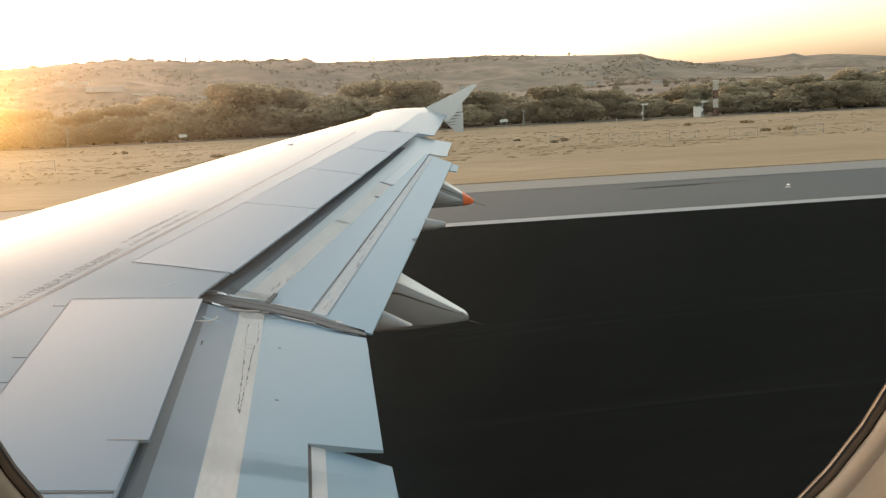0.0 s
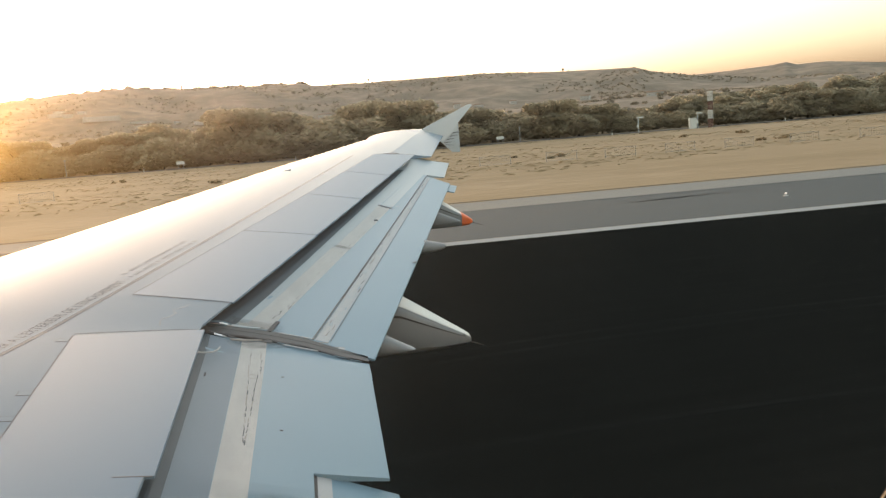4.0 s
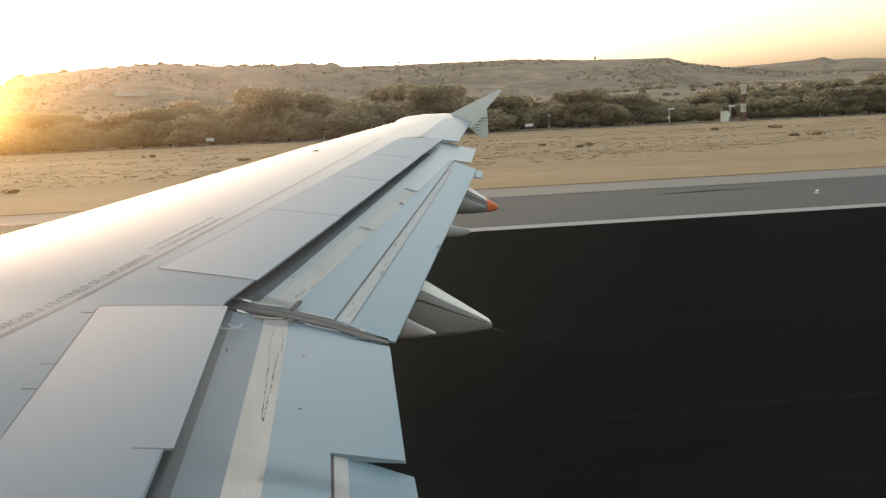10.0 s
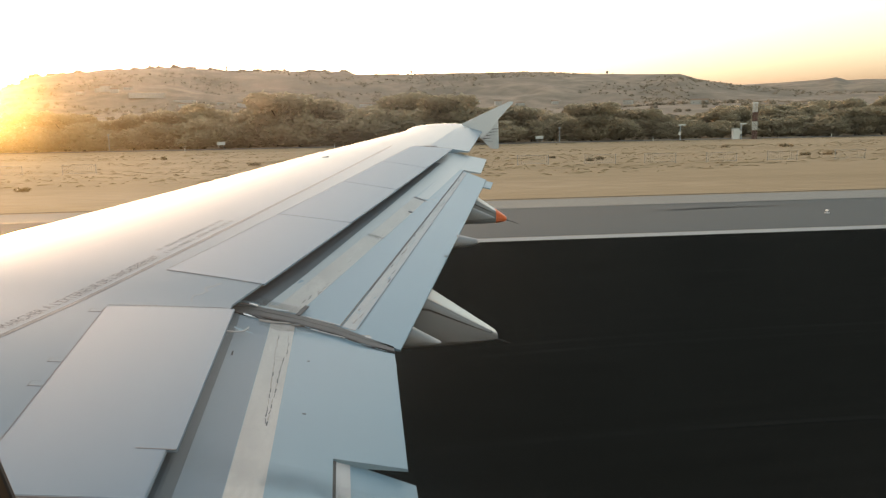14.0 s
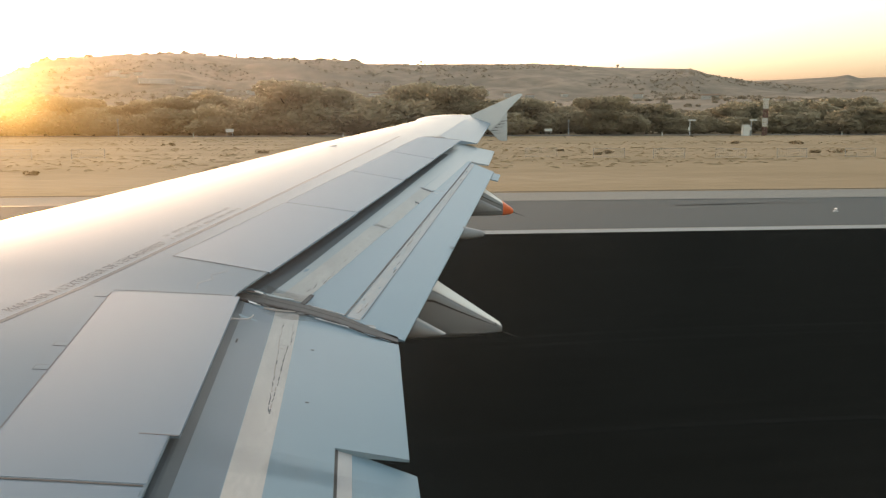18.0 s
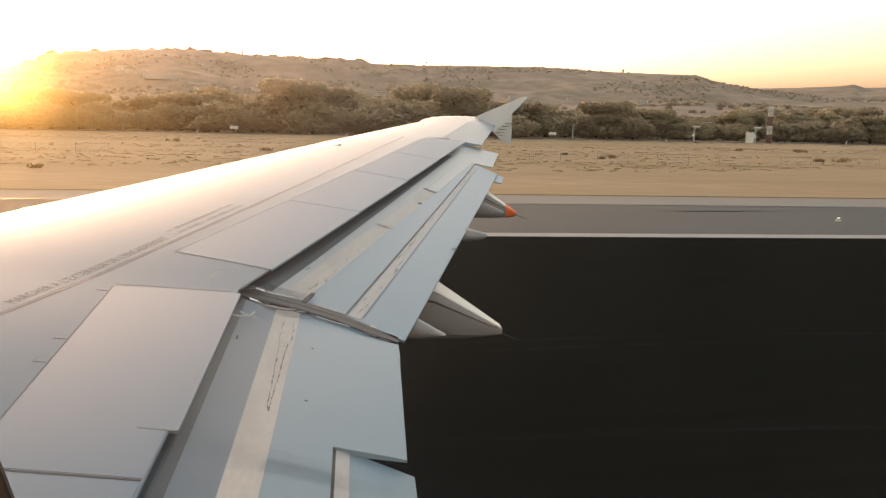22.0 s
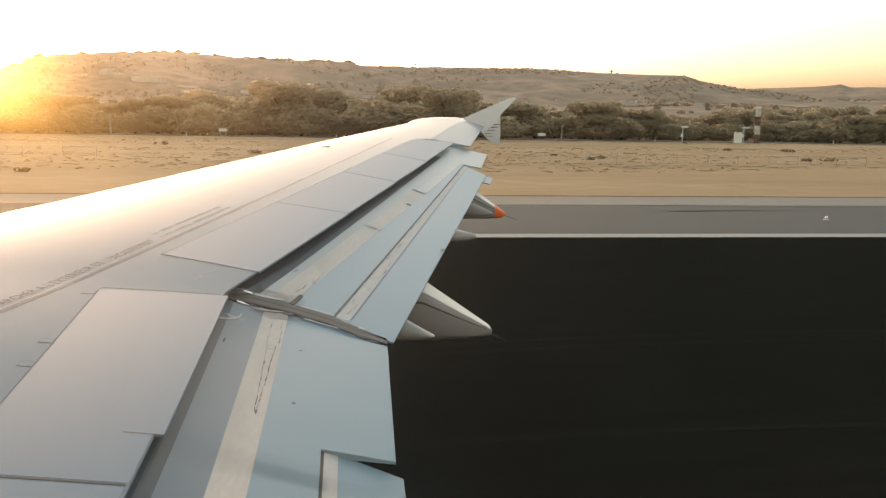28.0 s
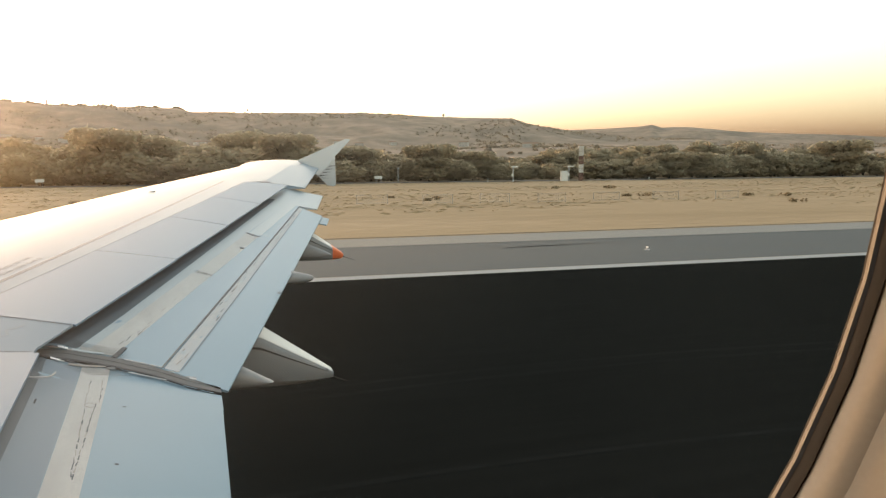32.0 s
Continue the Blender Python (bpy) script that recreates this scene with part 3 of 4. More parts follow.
# same painted shade along the outer flap, narrowing outboard
part("nose_shade", plate((x_shroud(5.15) - 0.1, 5.15), (x_shroud(5.15) + 0.056, 5.13), (x_shroud(11.2) - 0.005, 11.2), (x_shroud(11.2) - 0.1, 11.2), lifted(flap_z, 0.0012), lambda a: 0.001, 10, 30), NOSE_SHADE, outer, "strip along the flap nose, coloured dark as the spoiler's shade")
part("pale_zone", plate((x_shroud(5.15) + 0.058, 5.13), (x_shroud(5.15) + 0.115, 5.13), (x_shroud(11.2) + 0.15, 11.2), (x_shroud(11.2) - 0.003, 11.2), lifted(flap_z, 0.0006), lambda a: 0.0005, 6, 30), PALE, outer)
rnd = random.Random(18)
for k in range(16):
    y = 5.34 + (0.06 * k if k < 7 else 0.42 + 0.3 * (k - 7)) + rnd.uniform(0, 0.04)
    a, w = rnd.uniform(0.02, 0.09), rnd.uniform(0.003, 0.010)
    x = x_shroud(y) + rnd.uniform(0.205, 0.25)
    part("scratch", strip(flap_z, (x, y), (x + 0.307 * a, y + a), w, w * 0.4, 0.0018, 2, 0.0006), GROOVE if k < 4 else DIRT, outer)
for k in range(14):
    y = 5.12 + 0.15 * k + rnd.uniform(0, 0.05)
    a = rnd.uniform(0.05, 0.17)
    part("sealant_smear", strip(outer_tab_z, (TAB(y) + 0.03 + rnd.uniform(-0.01, 0.01), y), (TAB(y + a) + 0.03, y + a), rnd.uniform(0.008, 0.03), rnd.uniform(0.006, 0.025), 0.0030, 2, 0.0006), PALE if k % 4 == 1 else BAND, outer)
for k in range(46):
    y = 5.10 + 0.125 * k + rnd.uniform(0, 0.08)
    a, o = rnd.uniform(0.03, 0.16), rnd.uniform(0.016, 0.082) * (1 - 0.03 * k / 4)
    w = rnd.uniform(0.003, 0.012)
    part("sealant_crack", strip(outer_tab_z, (TAB(y) + o, y), (TAB(y + a) + o + rnd.uniform(-0.006, 0.006), y + a), w, w * 0.5, 0.0036, 2, 0.0006), rnd.choice((DIRT, GROOVE, FLAP_PAINT, PALE)), outer)
part("stain", strip(flap_z, (x_shroud(7.2) + 0.12, 7.22), (x_shroud(7.2) + 0.27, 7.17), 0.09, 0.07, 0.0016, 3, 0.0006), SOOT, outer, "brown dirt stain")
part("tab_gap", strip(outer_tab_z, (TAB(5.05) + 0.098, 5.05), (TAB(10.9) + 0.064, 10.9), 0.005, 0.004, 0.0022, 30, 0.0006), GROOVE, outer)
part("end_bracket", strip(flap_z, (x_shroud(8.95) + 0.14, 8.99), (x_shroud(8.95) + 0.26, 8.91), 0.05, 0.05, 0.004, 3, 0.003), GROOVE, outer)
part("drain_cap", strip(flap_z, (x_shroud(8.3) + 0.22, 8.30), (x_shroud(8.3) + 0.26, 8.30), 0.05, 0.05, 0.006, 2, 0.006), GROOVE, outer)
for k in range(4):
    y = 6.9 + 0.02 * k
    part("edge_mark", strip(flap_z, (FTE(y) - 0.03, y), (FTE(y) + 0.004, y), 0.01, 0.01, 0.0018, 2), GROOVE, outer)

# joint between the two flaps
JOINT = [(-0.74, 4.945, 5.04), (-0.55, 4.975, 5.075), (-0.32, 4.985, 5.105), (-0.10, 4.91, 5.025), (0.085, 4.805, 4.905), (0.245, 4.742, 4.805)]


def joint_sheet(grow0, grow1, lift, thick):
    """A curved strip along the joint, its two edges moved outwards by grow0 and grow1."""
    grid = []
    for x, a, b in JOINT:
        top = [(x, y, flap_z(x, y) + lift) for y in (a - grow0, (a + b - grow0 + grow1) / 2, b + grow1)]
        grid.append(top + [(p[0], p[1], p[2] - thick) for p in top[::-1]])
    return skin(bmesh.new(), grid, close=True, ends=True)


seal = part("flap_joint", joint_sheet(0.0, 0.0, 0.006, 0.03), JOINT_GREY, wing, "dark grey rubber joint between the flaps", True)
part("joint_flange", joint_sheet(0.22, 0.06, -0.008, 0.03), FLAP_PAINT, seal)
part("joint_lip", joint_sheet(0.010, -0.090, 0.004, 0.02), DARK_SEAL, seal, "", True)
part("joint_lip", joint_sheet(-0.088, 0.012, 0.004, 0.02), DARK_SEAL, seal, "", True)
part("joint_rib", joint_sheet(-0.062, -0.012, 0.0075, 0.01), JOINT_GREY, seal, "", True)
rnd = random.Random(41)
JX = [p[0] for p in JOINT]
for side in (1, 2):  # ragged sealant along both flap ends
    edge = [p[side] for p in JOINT]
    x = -0.66
    while x < 0.20:
        x2 = x + rnd.uniform(0.03, 0.09)
        off = (-1 if side == 1 else 1) * rnd.uniform(0.012, 0.034)
        w = rnd.uniform(0.006, 0.024) if x < -0.28 else 0.005
        part("edge_sealant", strip(flap_z, (x, float(np.interp(x, JX, edge)) + off), (x2, float(np.interp(x2, JX, edge)) + off), w, w * rnd.uniform(0.5, 1.2), 0.0025 + 0.001 * rnd.random(), 4, 0.002), rnd.choice((SEALANT, FLAP_PAINT, PALE, DIRT, GROOVE, GROOVE)) if x < -0.28 else FLAP_PAINT, seal)
        x = x2 + rnd.uniform(-0.01, 0.03)
for x, y, w, d, mat in ((-0.585, 5.095, 0.05, 0.035, SKIN), (-0.605, 4.93, 0.045, 0.03, SKIN), (-0.46, 5.135, 0.16, 0.04, PALE), (-0.45, 4.945, 0.18, 0.04, DIRT), (-0.33, 4.955, 0.045, 0.05, GROOVE), (-0.14, 4.89, 0.2, 0.02, SEALANT), (-0.17, 5.075, 0.2, 0.02, SEALANT), (0.10, 4.92, 0.035, 0.05, SEALANT)):
    part("seal_plate", strip(flap_z, (x - w / 2, y - 0.3 * w / 2 * (1 if x < -0.3 else -1)), (x + w / 2, y + 0.3 * w / 2 * (1 if x < -0.3 else -1)), d * 0.6, d * 0.45, 0.0055, 3, 0.002), mat, seal)
part("stain", strip(flap_z, (-0.50, 5.16), (-0.33, 5.20), 0.05, 0.09, 0.0014, 6, 0.0006), BAND, seal, "beige dirt beside the bracket")
for x0, y0, x1, y1, w in ((-0.62, 5.12, -0.24, 5.20, 0.22), (-0.56, 4.88, -0.20, 4.93, 0.14)):
    part("stain", strip(flap_z, (x0, y0), (x1, y1), w, w * 0.8, 0.0032, 8, 0.0004), SOOT, seal, "brown grime round the joint")
part("cross_bracket", strip(flap_z, (-0.325, 5.11), (-0.275, 5.29), 0.028, 0.024, 0.008, 4, 0.006), DARK_SEAL, seal, "dark grey bracket across the flap end")
for k in range(9):
    x = -0.66 + 0.09 * k
    y = float(np.interp(x, [p[0] for p in JOINT], [p[2] for p in JOINT]))
    part("edge_dirt", strip(flap_z, (x, y + 0.02), (x + 0.06, y + 0.022 + 0.01 * math.sin(k)), 0.012, 0.006, 0.002, 2, 0.001), DIRT, seal)
bm = bmesh.new()
cable = [(-0.69 + 0.02 * k + 0.03 * math.sin(k * 0.55), 4.50 + 0.033 * k) for k in range(7)]
for p, q in zip(cable, cable[1:]):
    tube(bm, (*p, flap_z(*p) + 0.035), (*q, flap_z(*q) + 0.035), 0.005, 0.005, 6)
part("bonding_cable", bm, SEALANT, seal, "thin pale bonding cable", True)


# ---- flap track fairings ----
# outline of a flat-sided pod: across its half width, and down from its top
POD = [(0.95, 0.14), (0.80, 0.04), (0.50, 0.0), (-0.55, 0.11), (-0.80, 0.15), (-0.95, 0.23), (-1.0, 0.36), (-0.97, 0.65), (-0.80, 0.88), (-0.45, 0.985),
       (0.0, 1.0), (0.45, 0.985), (0.80, 0.88), (0.97, 0.65), (1.0, 0.36)]
ROUND = [(math.copysign(abs(math.sin(a)) ** 0.8, math.sin(a)), 0.5 - 0.5 * math.copysign(abs(math.cos(a)) ** 0.85, math.cos(a))) for a in [2 * math.pi * j / 20 for j in range(20)]]


def pod_station(x, y, x0, x_te, x_tip, top_te, top_tip, bottom, half, tip_half, blunt):
    """Top, bottom and half width of a pod at x."""
    k, t = (x - x_te) / (x_tip - x_te), (x - x0) / (x_tip - x0)
    top = top_te + (top_tip - top_te) * k if k > 0 else top_te + 0.06 * min(1, -k)
    if k < 0.1:
        top = min(top, flap_z(x, y) - 0.03, inner_tab_z(x, y) - 0.03 if y < 3.3 else 9.0)
    w = half + (tip_half - half) * max(0, k)
    bot = bottom + 0.03 * max(0, k) ** 3
    if t < 0.25:
        f = math.sin(max(t, 0.01) / 0.25 * math.pi / 2)
        w *= f
        bot = top - (top - bot) * f
    start = 0.97 if blunt else 0.90
    if k > start:
        f = math.sqrt(max(0.05 if not blunt else 0.78, 1 - ((k - start) / (1 - start)) ** 2))
        w *= f
        mid = (top + bot) / 2
        top, bot = mid + (top - mid) * f, mid - (mid - bot) * f
    return top, bot, w


def fairing(y, x0, x_te, x_tip, top_te, top_tip, bottom, half, tip_half, mat, label, blunt=0.0, tail=None):
    """A long pod under the flap: ridge falling to the tail, flat-sided with a pale cap, or rounded."""
    spec = (y, x0, x_te, x_tip, top_te, top_tip, bottom, half, tip_half, blunt)

    def loop(x, outline, grow=0.0):
        top, bot, w = pod_station(x, *spec)
        return [(x, y + (w + grow) * a, top + grow - (top - bot + 2 * grow) * d) for a, d in outline]

    n = 26
    xs = [x0 + (x_tip - x0) * (1 - (1 - i / n) ** 1.4) for i in range(n + 1)]
    pod = part("flap_track_fairing", skin(bmesh.new(), [loop(x, POD if blunt else ROUND) for x in xs], True, True), mat, wing, label, True)
    if blunt:
        aft = [x_te - 0.25 + (x_tip - 0.012 - x_te + 0.25) * i / 14 for i in range(15)]
        rows = []
        for x in aft:
            up = loop(x, POD[1:5], 0.003)
            rows.append(up + [(p[0], p[1], p[2] - 0.004) for p in up[::-1]])
        part("top_cap", skin(bmesh.new(), rows, True, True), CAP_PAINT, pod, "pale cap along the top", False)
        end = x_te + 0.90 * (x_tip - x_te)
        seam = [x_te - 0.2 + (end - x_te + 0.2) * i / 10 for i in range(11)]
        bm = skin(bmesh.new(), [loop(x, [(-1.0, 0.31), (-1.0, 0.345)], 0.0025) for x in seam])
        skin(bm, [loop(x, [(-1.0, 0.36), (-0.95, 0.235), (-0.80, 0.15)], 0.0035) for x in (end, end + 0.008)])
        part("fairing_seam", bm, RUBBER, pod, "thin dark seam")
    if tail:
        xs = [x_tip - 0.125 + 0.13 * i / 6 for i in range(7)]
        part("orange_tip", skin(bmesh.new(), [loop(min(x, x_tip), POD, 0.006 if x <= x_tip else 0.0) for x in xs[:-1]] + [[(x_tip + 0.012, p[1], p[2]) for p in loop(x_tip, POD, -0.004)]], True, True), tail, pod, "bright orange tail cap", True)
    return pod


fairing(6.35, -1.6, 0.58, 1.14, 2.96, 2.575, 2.485, 0.13, 0.05, FAIRING, "grey pod with a blunt tail under the flap", 1)
fairing(5.5, -0.6, 0.36, 0.605, 2.88, 2.735, 2.71, 0.10, 0.045, FAIRING, "small rounded grey pod under the flap")
fairing(10.4, 0.0, 1.55, 1.985, 3.35, 3.04, 2.945, 0.11, 0.055, FAIRING, "grey pod with an orange tail under the flap", 1, ORANGE)
fairing(10.0, 0.5, 1.50, 1.78, 3.20, 3.07, 3.02, 0.05, 0.03, FAIRING, "small grey pod beside the orange-tipped one")
fairing(7.7, 0.35, 0.98, 1.215, 3.185, 3.125, 3.055, 0.09, 0.04, FAIRING, "small rounded grey pod under the flap")
fairing(2.78, -0.25, 0.24, 0.53, 2.665, 2.475, 2.385, 0.12, 0.06, FAIRING, "grey pod with a blunt tail under the flap", 1)
for a, b in (((1.99, 10.4, 2.99), (2.16, 10.42, 2.93)), ((1.13, 6.35, 2.52), (1.25, 6.36, 2.47)), ((2.42, 14.5, 3.90), (2.56, 14.5, 3.89)), ((2.28, 14.0, 3.85), (2.40, 14.0, 3.84)), ((2.14, 13.4, 3.81), (2.24, 13.4, 3.80))):
    bm = bmesh.new()
    tube(bm, a, b, 0.005, 0.002, 6)
    part("static_wick", bm, RUBBER, wing)


for k in range(4):
    bm = bmesh.new()
    tube(bm, (2.46 + 0.07 * k, 14.9 + 0.08 * k, 3.93 + 0.055 * k), (2.60 + 0.07 * k, 14.92 + 0.08 * k, 3.94 + 0.055 * k), 0.008, 0.003, 6)
    part("static_wick", bm, RUBBER, wing)


# ---- tip fence ----
def fence_plate(outline, y, cant, thick):
    bm = bmesh.new()
    sides = [[bm.verts.new((x, y + cant * (z - 4.1) + s, z)) for x, z in outline] for s in (-thick / 2, thick / 2)]
    bm.faces.new(sides[0])
    bm.faces.new(sides[1][::-1])
    for i in range(len(outline)):
        j = (i + 1) % len(outline)
        bm.faces.new((sides[0][i], sides[1][i], sides[1][j], sides[0][j]))
    return bm


fence = part("tip_fence", fence_plate([(2.10, 4.19), (2.20, 4.24), (3.00, 4.585), (3.06, 4.59), (3.08, 4.565), (2.79, 4.27), (2.62, 4.06), (2.47, 3.93), (2.3, 4.05)], 15.2, 0.12, 0.03), FENCE_PAINT, wing, "grey swept upper tip fence")
part("lower_fence", fence_plate([(2.47, 3.93), (2.62, 4.06), (2.79, 4.27), (2.795, 4.0), (2.80, 3.75), (2.76, 3.735), (2.65, 3.75)], 15.2, -0.05, 0.03), FENCE_PAINT, fence)

# ---- fuselage side, cabin wall and window ----
WX, WZ, HW, HH, WR = 0.0368, 4.1800, 0.1156, 0.1495, 0.1107
LEAN, SET = 0.1589, 0.0179  # the cabin wall leans inwards going up


def ring(grow, y, n=12, square=0.0):
    """Points of a rounded window outline, grown by some metres."""
    hw, hh, r = HW + grow, HH + grow, WR + grow * (1 - square)
    pts = []
    for q in range(4):
        sx, sz = ((1, 1), (-1, 1), (-1, -1), (1, -1))[q]
        for i in range(n + 1):
            a = math.pi / 2 * (q + i / n)
            up = sz * (hh - r) + r * math.sin(a)
            pts.append((WX + sx * (hw - r) + r * math.cos(a), y + SET - LEAN * up, WZ + up))
    return pts


def band_of(rings):
    return skin(bmesh.new(), rings, close=True)


FZ, FY, FR = 3.85, -1.62, 1.975
bm = bmesh.new()
for k0, k1, xs in ((0, 60, (-9, 9)), (79, 120, (-9, 9)), (60, 79, (-9, WX - 0.42)), (60, 79, (WX + 0.42, 9))):
    grid = []
    for k in range(k0, k1 + 1):
        a = radians(k * 3 - 198)
        grid.append([(x, FY + FR * math.cos(a), FZ + FR * math.sin(a)) for x in xs])
    skin(bm, grid)
shell = tagged(part("fuselage", bm, SKIN, None, "", True), "plain white aircraft fuselage side", "aircraft fuselage", kind="structure")
frame_th = thing("cabin_window", "aircraft cabin window with a beige reveal and dark seal", "window", kind="structure")
part("window_seal", band_of([ring(0.055, 0.185), ring(0.026, 0.170), ring(0.004, 0.1605), ring(0.0, 0.1585), ring(0.0006, 0.1565), ring(0.0014, 0.1555), ring(0.0022, 0.1560)]), SEAL_BROWN, frame_th, "dark rubber seal", True)
part("seal_edge", band_of([ring(0.0001, 0.1583), ring(0.0000, 0.1574), ring(0.0004, 0.1569), ring(0.0006, 0.1574)]), GROOVE, frame_th, "thin grey edge of the seal", True)
part("reveal_lip", band_of([ring(0.0018, 0.1558), ring(0.0016, 0.1540), ring(0.0021, 0.1510), ring(0.0032, 0.1490)]), TRIM, frame_th, "rounded beige lip", True)
part("window_reveal", band_of([ring(0.0030, 0.1496), ring(0.0040, 0.1455), ring(0.0075, 0.132), ring(0.018, 0.100), ring(0.036, 0.070), ring(0.062, 0.048), ring(0.085, 0.040)]), TRIM, frame_th, "beige moulded reveal", True)
pane = bmesh.new()
pane.faces.new([pane.verts.new(p) for p in ring(0.003, 0.1595)])
pane = part("pane", pane, dusty_pane(), frame_th, "clear acrylic pane, faintly hazed by dust and fine scratches")
pane.visible_shadow = False
bm = band_of([ring(0.085, 0.040), ring(0.16, 0.038, square=0.6), ring(0.60, 0.02, square=1.1)])
tagged(part("cabin_wall", bm, PANEL), "beige moulded cabin side panel", "wall", kind="structure")
part("outer_frame", band_of([ring(0.055, 0.185), ring(0.16, 0.23), ring(0.29, 0.30), ring(0.36, 0.31, square=1.0)]), SKIN, frame_th, "white outer window frame", True)
bm = bmesh.new()
for x in (-9, 9):
    bm.faces.new([bm.verts.new((x, FY + FR * math.cos(2 * math.pi * i / 48), FZ + FR * math.sin(2 * math.pi * i / 48))) for i in range(48)])
part("bulkhead", bm, SKIN, shell)


# ---- ground ----
def ramp(x, table):
    return float(np.interp(x, [a for a, b in table], [b for a, b in table]))


# skyline of the mesa: azimuth from straight out, elevation
SKYLINE = [(-60, 0.7), (-40, 1.0), (-30, 1.4), (-26, 1.6), (-23, 1.9), (-21.5, 2.15), (-20, 2.7), (-18.9, 3.2), (-14.9, 3.58), (-10.6, 3.78), (-7.5, 3.58), (-3, 3.48), (0.2, 3.48), (0.8, 3.3),
           (4.7, 3.25), (12.4, 3.30), (16.5, 3.02), (22.3, 2.88), (23.7, 2.42), (26, 2.05), (30, 1.6), (40, 1.0), (60, 0.6)]
FAR_LINE = [(-60, 0.5), (0, 0.6), (18, 1.2), (24, 2.1), (26, 2.14), (28.4, 2.2), (30.6, 2.30), (31.5, 2.42), (32.1, 2.18), (34, 2.2), (36.5, 1.9), (40, 1.7), (46, 1.35), (60, 0.8)]
MESA, FAR = 2400.0, 3900.0


def smooth(a, b, x):
    t = min(1, max(0, (x - a) / (b - a)))
    return t * t * (3 - 2 * t)


def ground_z(x, y):
    r = math.hypot(x, y)
    if r < 330 or y < 0:
        return 0.0
    az = math.degrees(math.atan2(x, y))
    p = Vector((x * 0.0022, y * 0.0022, 3.1))
    roll = 7.0 * smooth(330, 900, r) * (noise.fractal(p, 1.0, 2.0, 4) + 0.2)
    top = 4.2 + MESA * math.tan(radians(ramp(az, SKYLINE)))
    gully = 0.7 + 0.8 * noise.fractal(Vector((x * 0.0045, y * 0.0045, 7.7)), 1.0, 2.0, 6)
    edge = smooth(1250 + 130 * gully, MESA - 20, r)
    rise = 22 * smooth(500, 1400, r) + (top - 22) * edge ** 1.15
    rise -= 9 * (gully - 0.6) * edge * (1 - edge) * 4
    z = roll * (1 - edge) + rise
    if r > MESA + 150:
        z -= smooth(MESA + 150, MESA + 900, r) * (top - 20)
    far_top = 4.2 + FAR * math.tan(radians(ramp(az, FAR_LINE)))
    if r > 2900:
        z = max(z, far_top * smooth(2950, FAR, r) + 14 * noise.fractal(p * 2.0, 1.0, 2.0, 4) * smooth(2950, 3300, r) * (1 - smooth(3700, FAR, r)))
    return z


azs = [-180 + 4 * i for i in range(29)] + [-64 + 0.28 * i for i in range(458)] + [64.5 + 4 * i for i in range(29)]
rads = [0.5, 30, 80, 150, 240, 330, 400, 480, 560, 660, 760, 860, 960, 1060, 1150] + [1200 + 24 * i for i in range(56)] + [2600, 2750, 2900, 3000, 3100, 3200, 3300, 3400, 3500, 3600, 3700, 3800, 3900, 4000, 4200, 4600]
verts = [(r * math.sin(radians(a)), r * math.cos(radians(a)), ground_z(r * math.sin(radians(a)), r * math.cos(radians(a))) - 0.05) for r in rads for a in azs]
na = len(azs)
faces = [(i * na + j, i * na + (j + 1) % na, (i + 1) * na + (j + 1) % na, (i + 1) * na + j) for i in range(len(rads) - 1) for j in range(na)]
me = bpy.data.meshes.new("ground")
me.from_pydata(verts, [], faces)
me.materials.append(GRASS)
me.materials.append(HILL)
me.polygons.foreach_set("material_index", [1 if rads[k // na] > 320 and -70 < azs[k % na] < 70 else 0 for k in range(len(faces))])
me.polygons.foreach_set("use_smooth", [True] * len(faces))
tagged(new("ground", me), "dry golden airfield grass rising to scrubby brown hills", "ground", kind="structure")


def sheet(name, x0, y0, x1, y1, z, mat, label, category, step=50):
    n = max(1, int((x1 - x0) / step))
    bm = skin(bmesh.new(), [[(x0 + (x1 - x0) * i / n, y, z) for y in (y0, y1)] for i in range(n + 1)])
    return tagged(part(name, bm, mat), label, category, kind="structure")


sheet("runway", -1400, -30.8, 1400, 30.25, 0.0, ASPHALT, "very dark smooth asphalt runway", "runway")
sheet("runway_shoulder", -1400, 30.2, 1400, 40.6, 0.012, SHOULDER, "grey asphalt runway shoulder", "pavement")
sheet("concrete_strip", -1400, 40.6, 1400, 45.2, 0.0, CONCRETE, "pale worn concrete strip beside the grass", "pavement")
sheet("service_road", -1000, 171, 1000, 177, 0.05, ROAD, "narrow dark service road", "road")
line = sheet("runway_edge_line", -1400, 29.3, 1400, 30.2, 0.006, WHITE_LINE, "white painted runway edge line", "road marking")
sheet("grass_edge", -1400, 45.2, 1400, 45.75, 0.02, SOIL, "dark strip of bare soil along the grass", "ground")
sheet("joint_line", -1400, 40.45, 1400, 40.7, 0.03, RUBBER, "dark joint between shoulder and concrete", "road marking")
# old tyre marks: arcs on the shoulder and the runway


def tyre_mark(cx, cy, r, a0, a1, width, z, mat):
    bm = skin(bmesh.new(), [[(cx + (r + s * width) * math.sin(radians(a0 + (a1 - a0) * i / 40)), cy + (r + s * width) * math.cos(radians(a0 + (a1 - a0) * i / 40)), z) for s in (0, 1)] for i in range(41)])
    tagged(part("tyre_mark", bm, mat), "faint curved tyre mark on the asphalt", "road marking", "tyre marks")


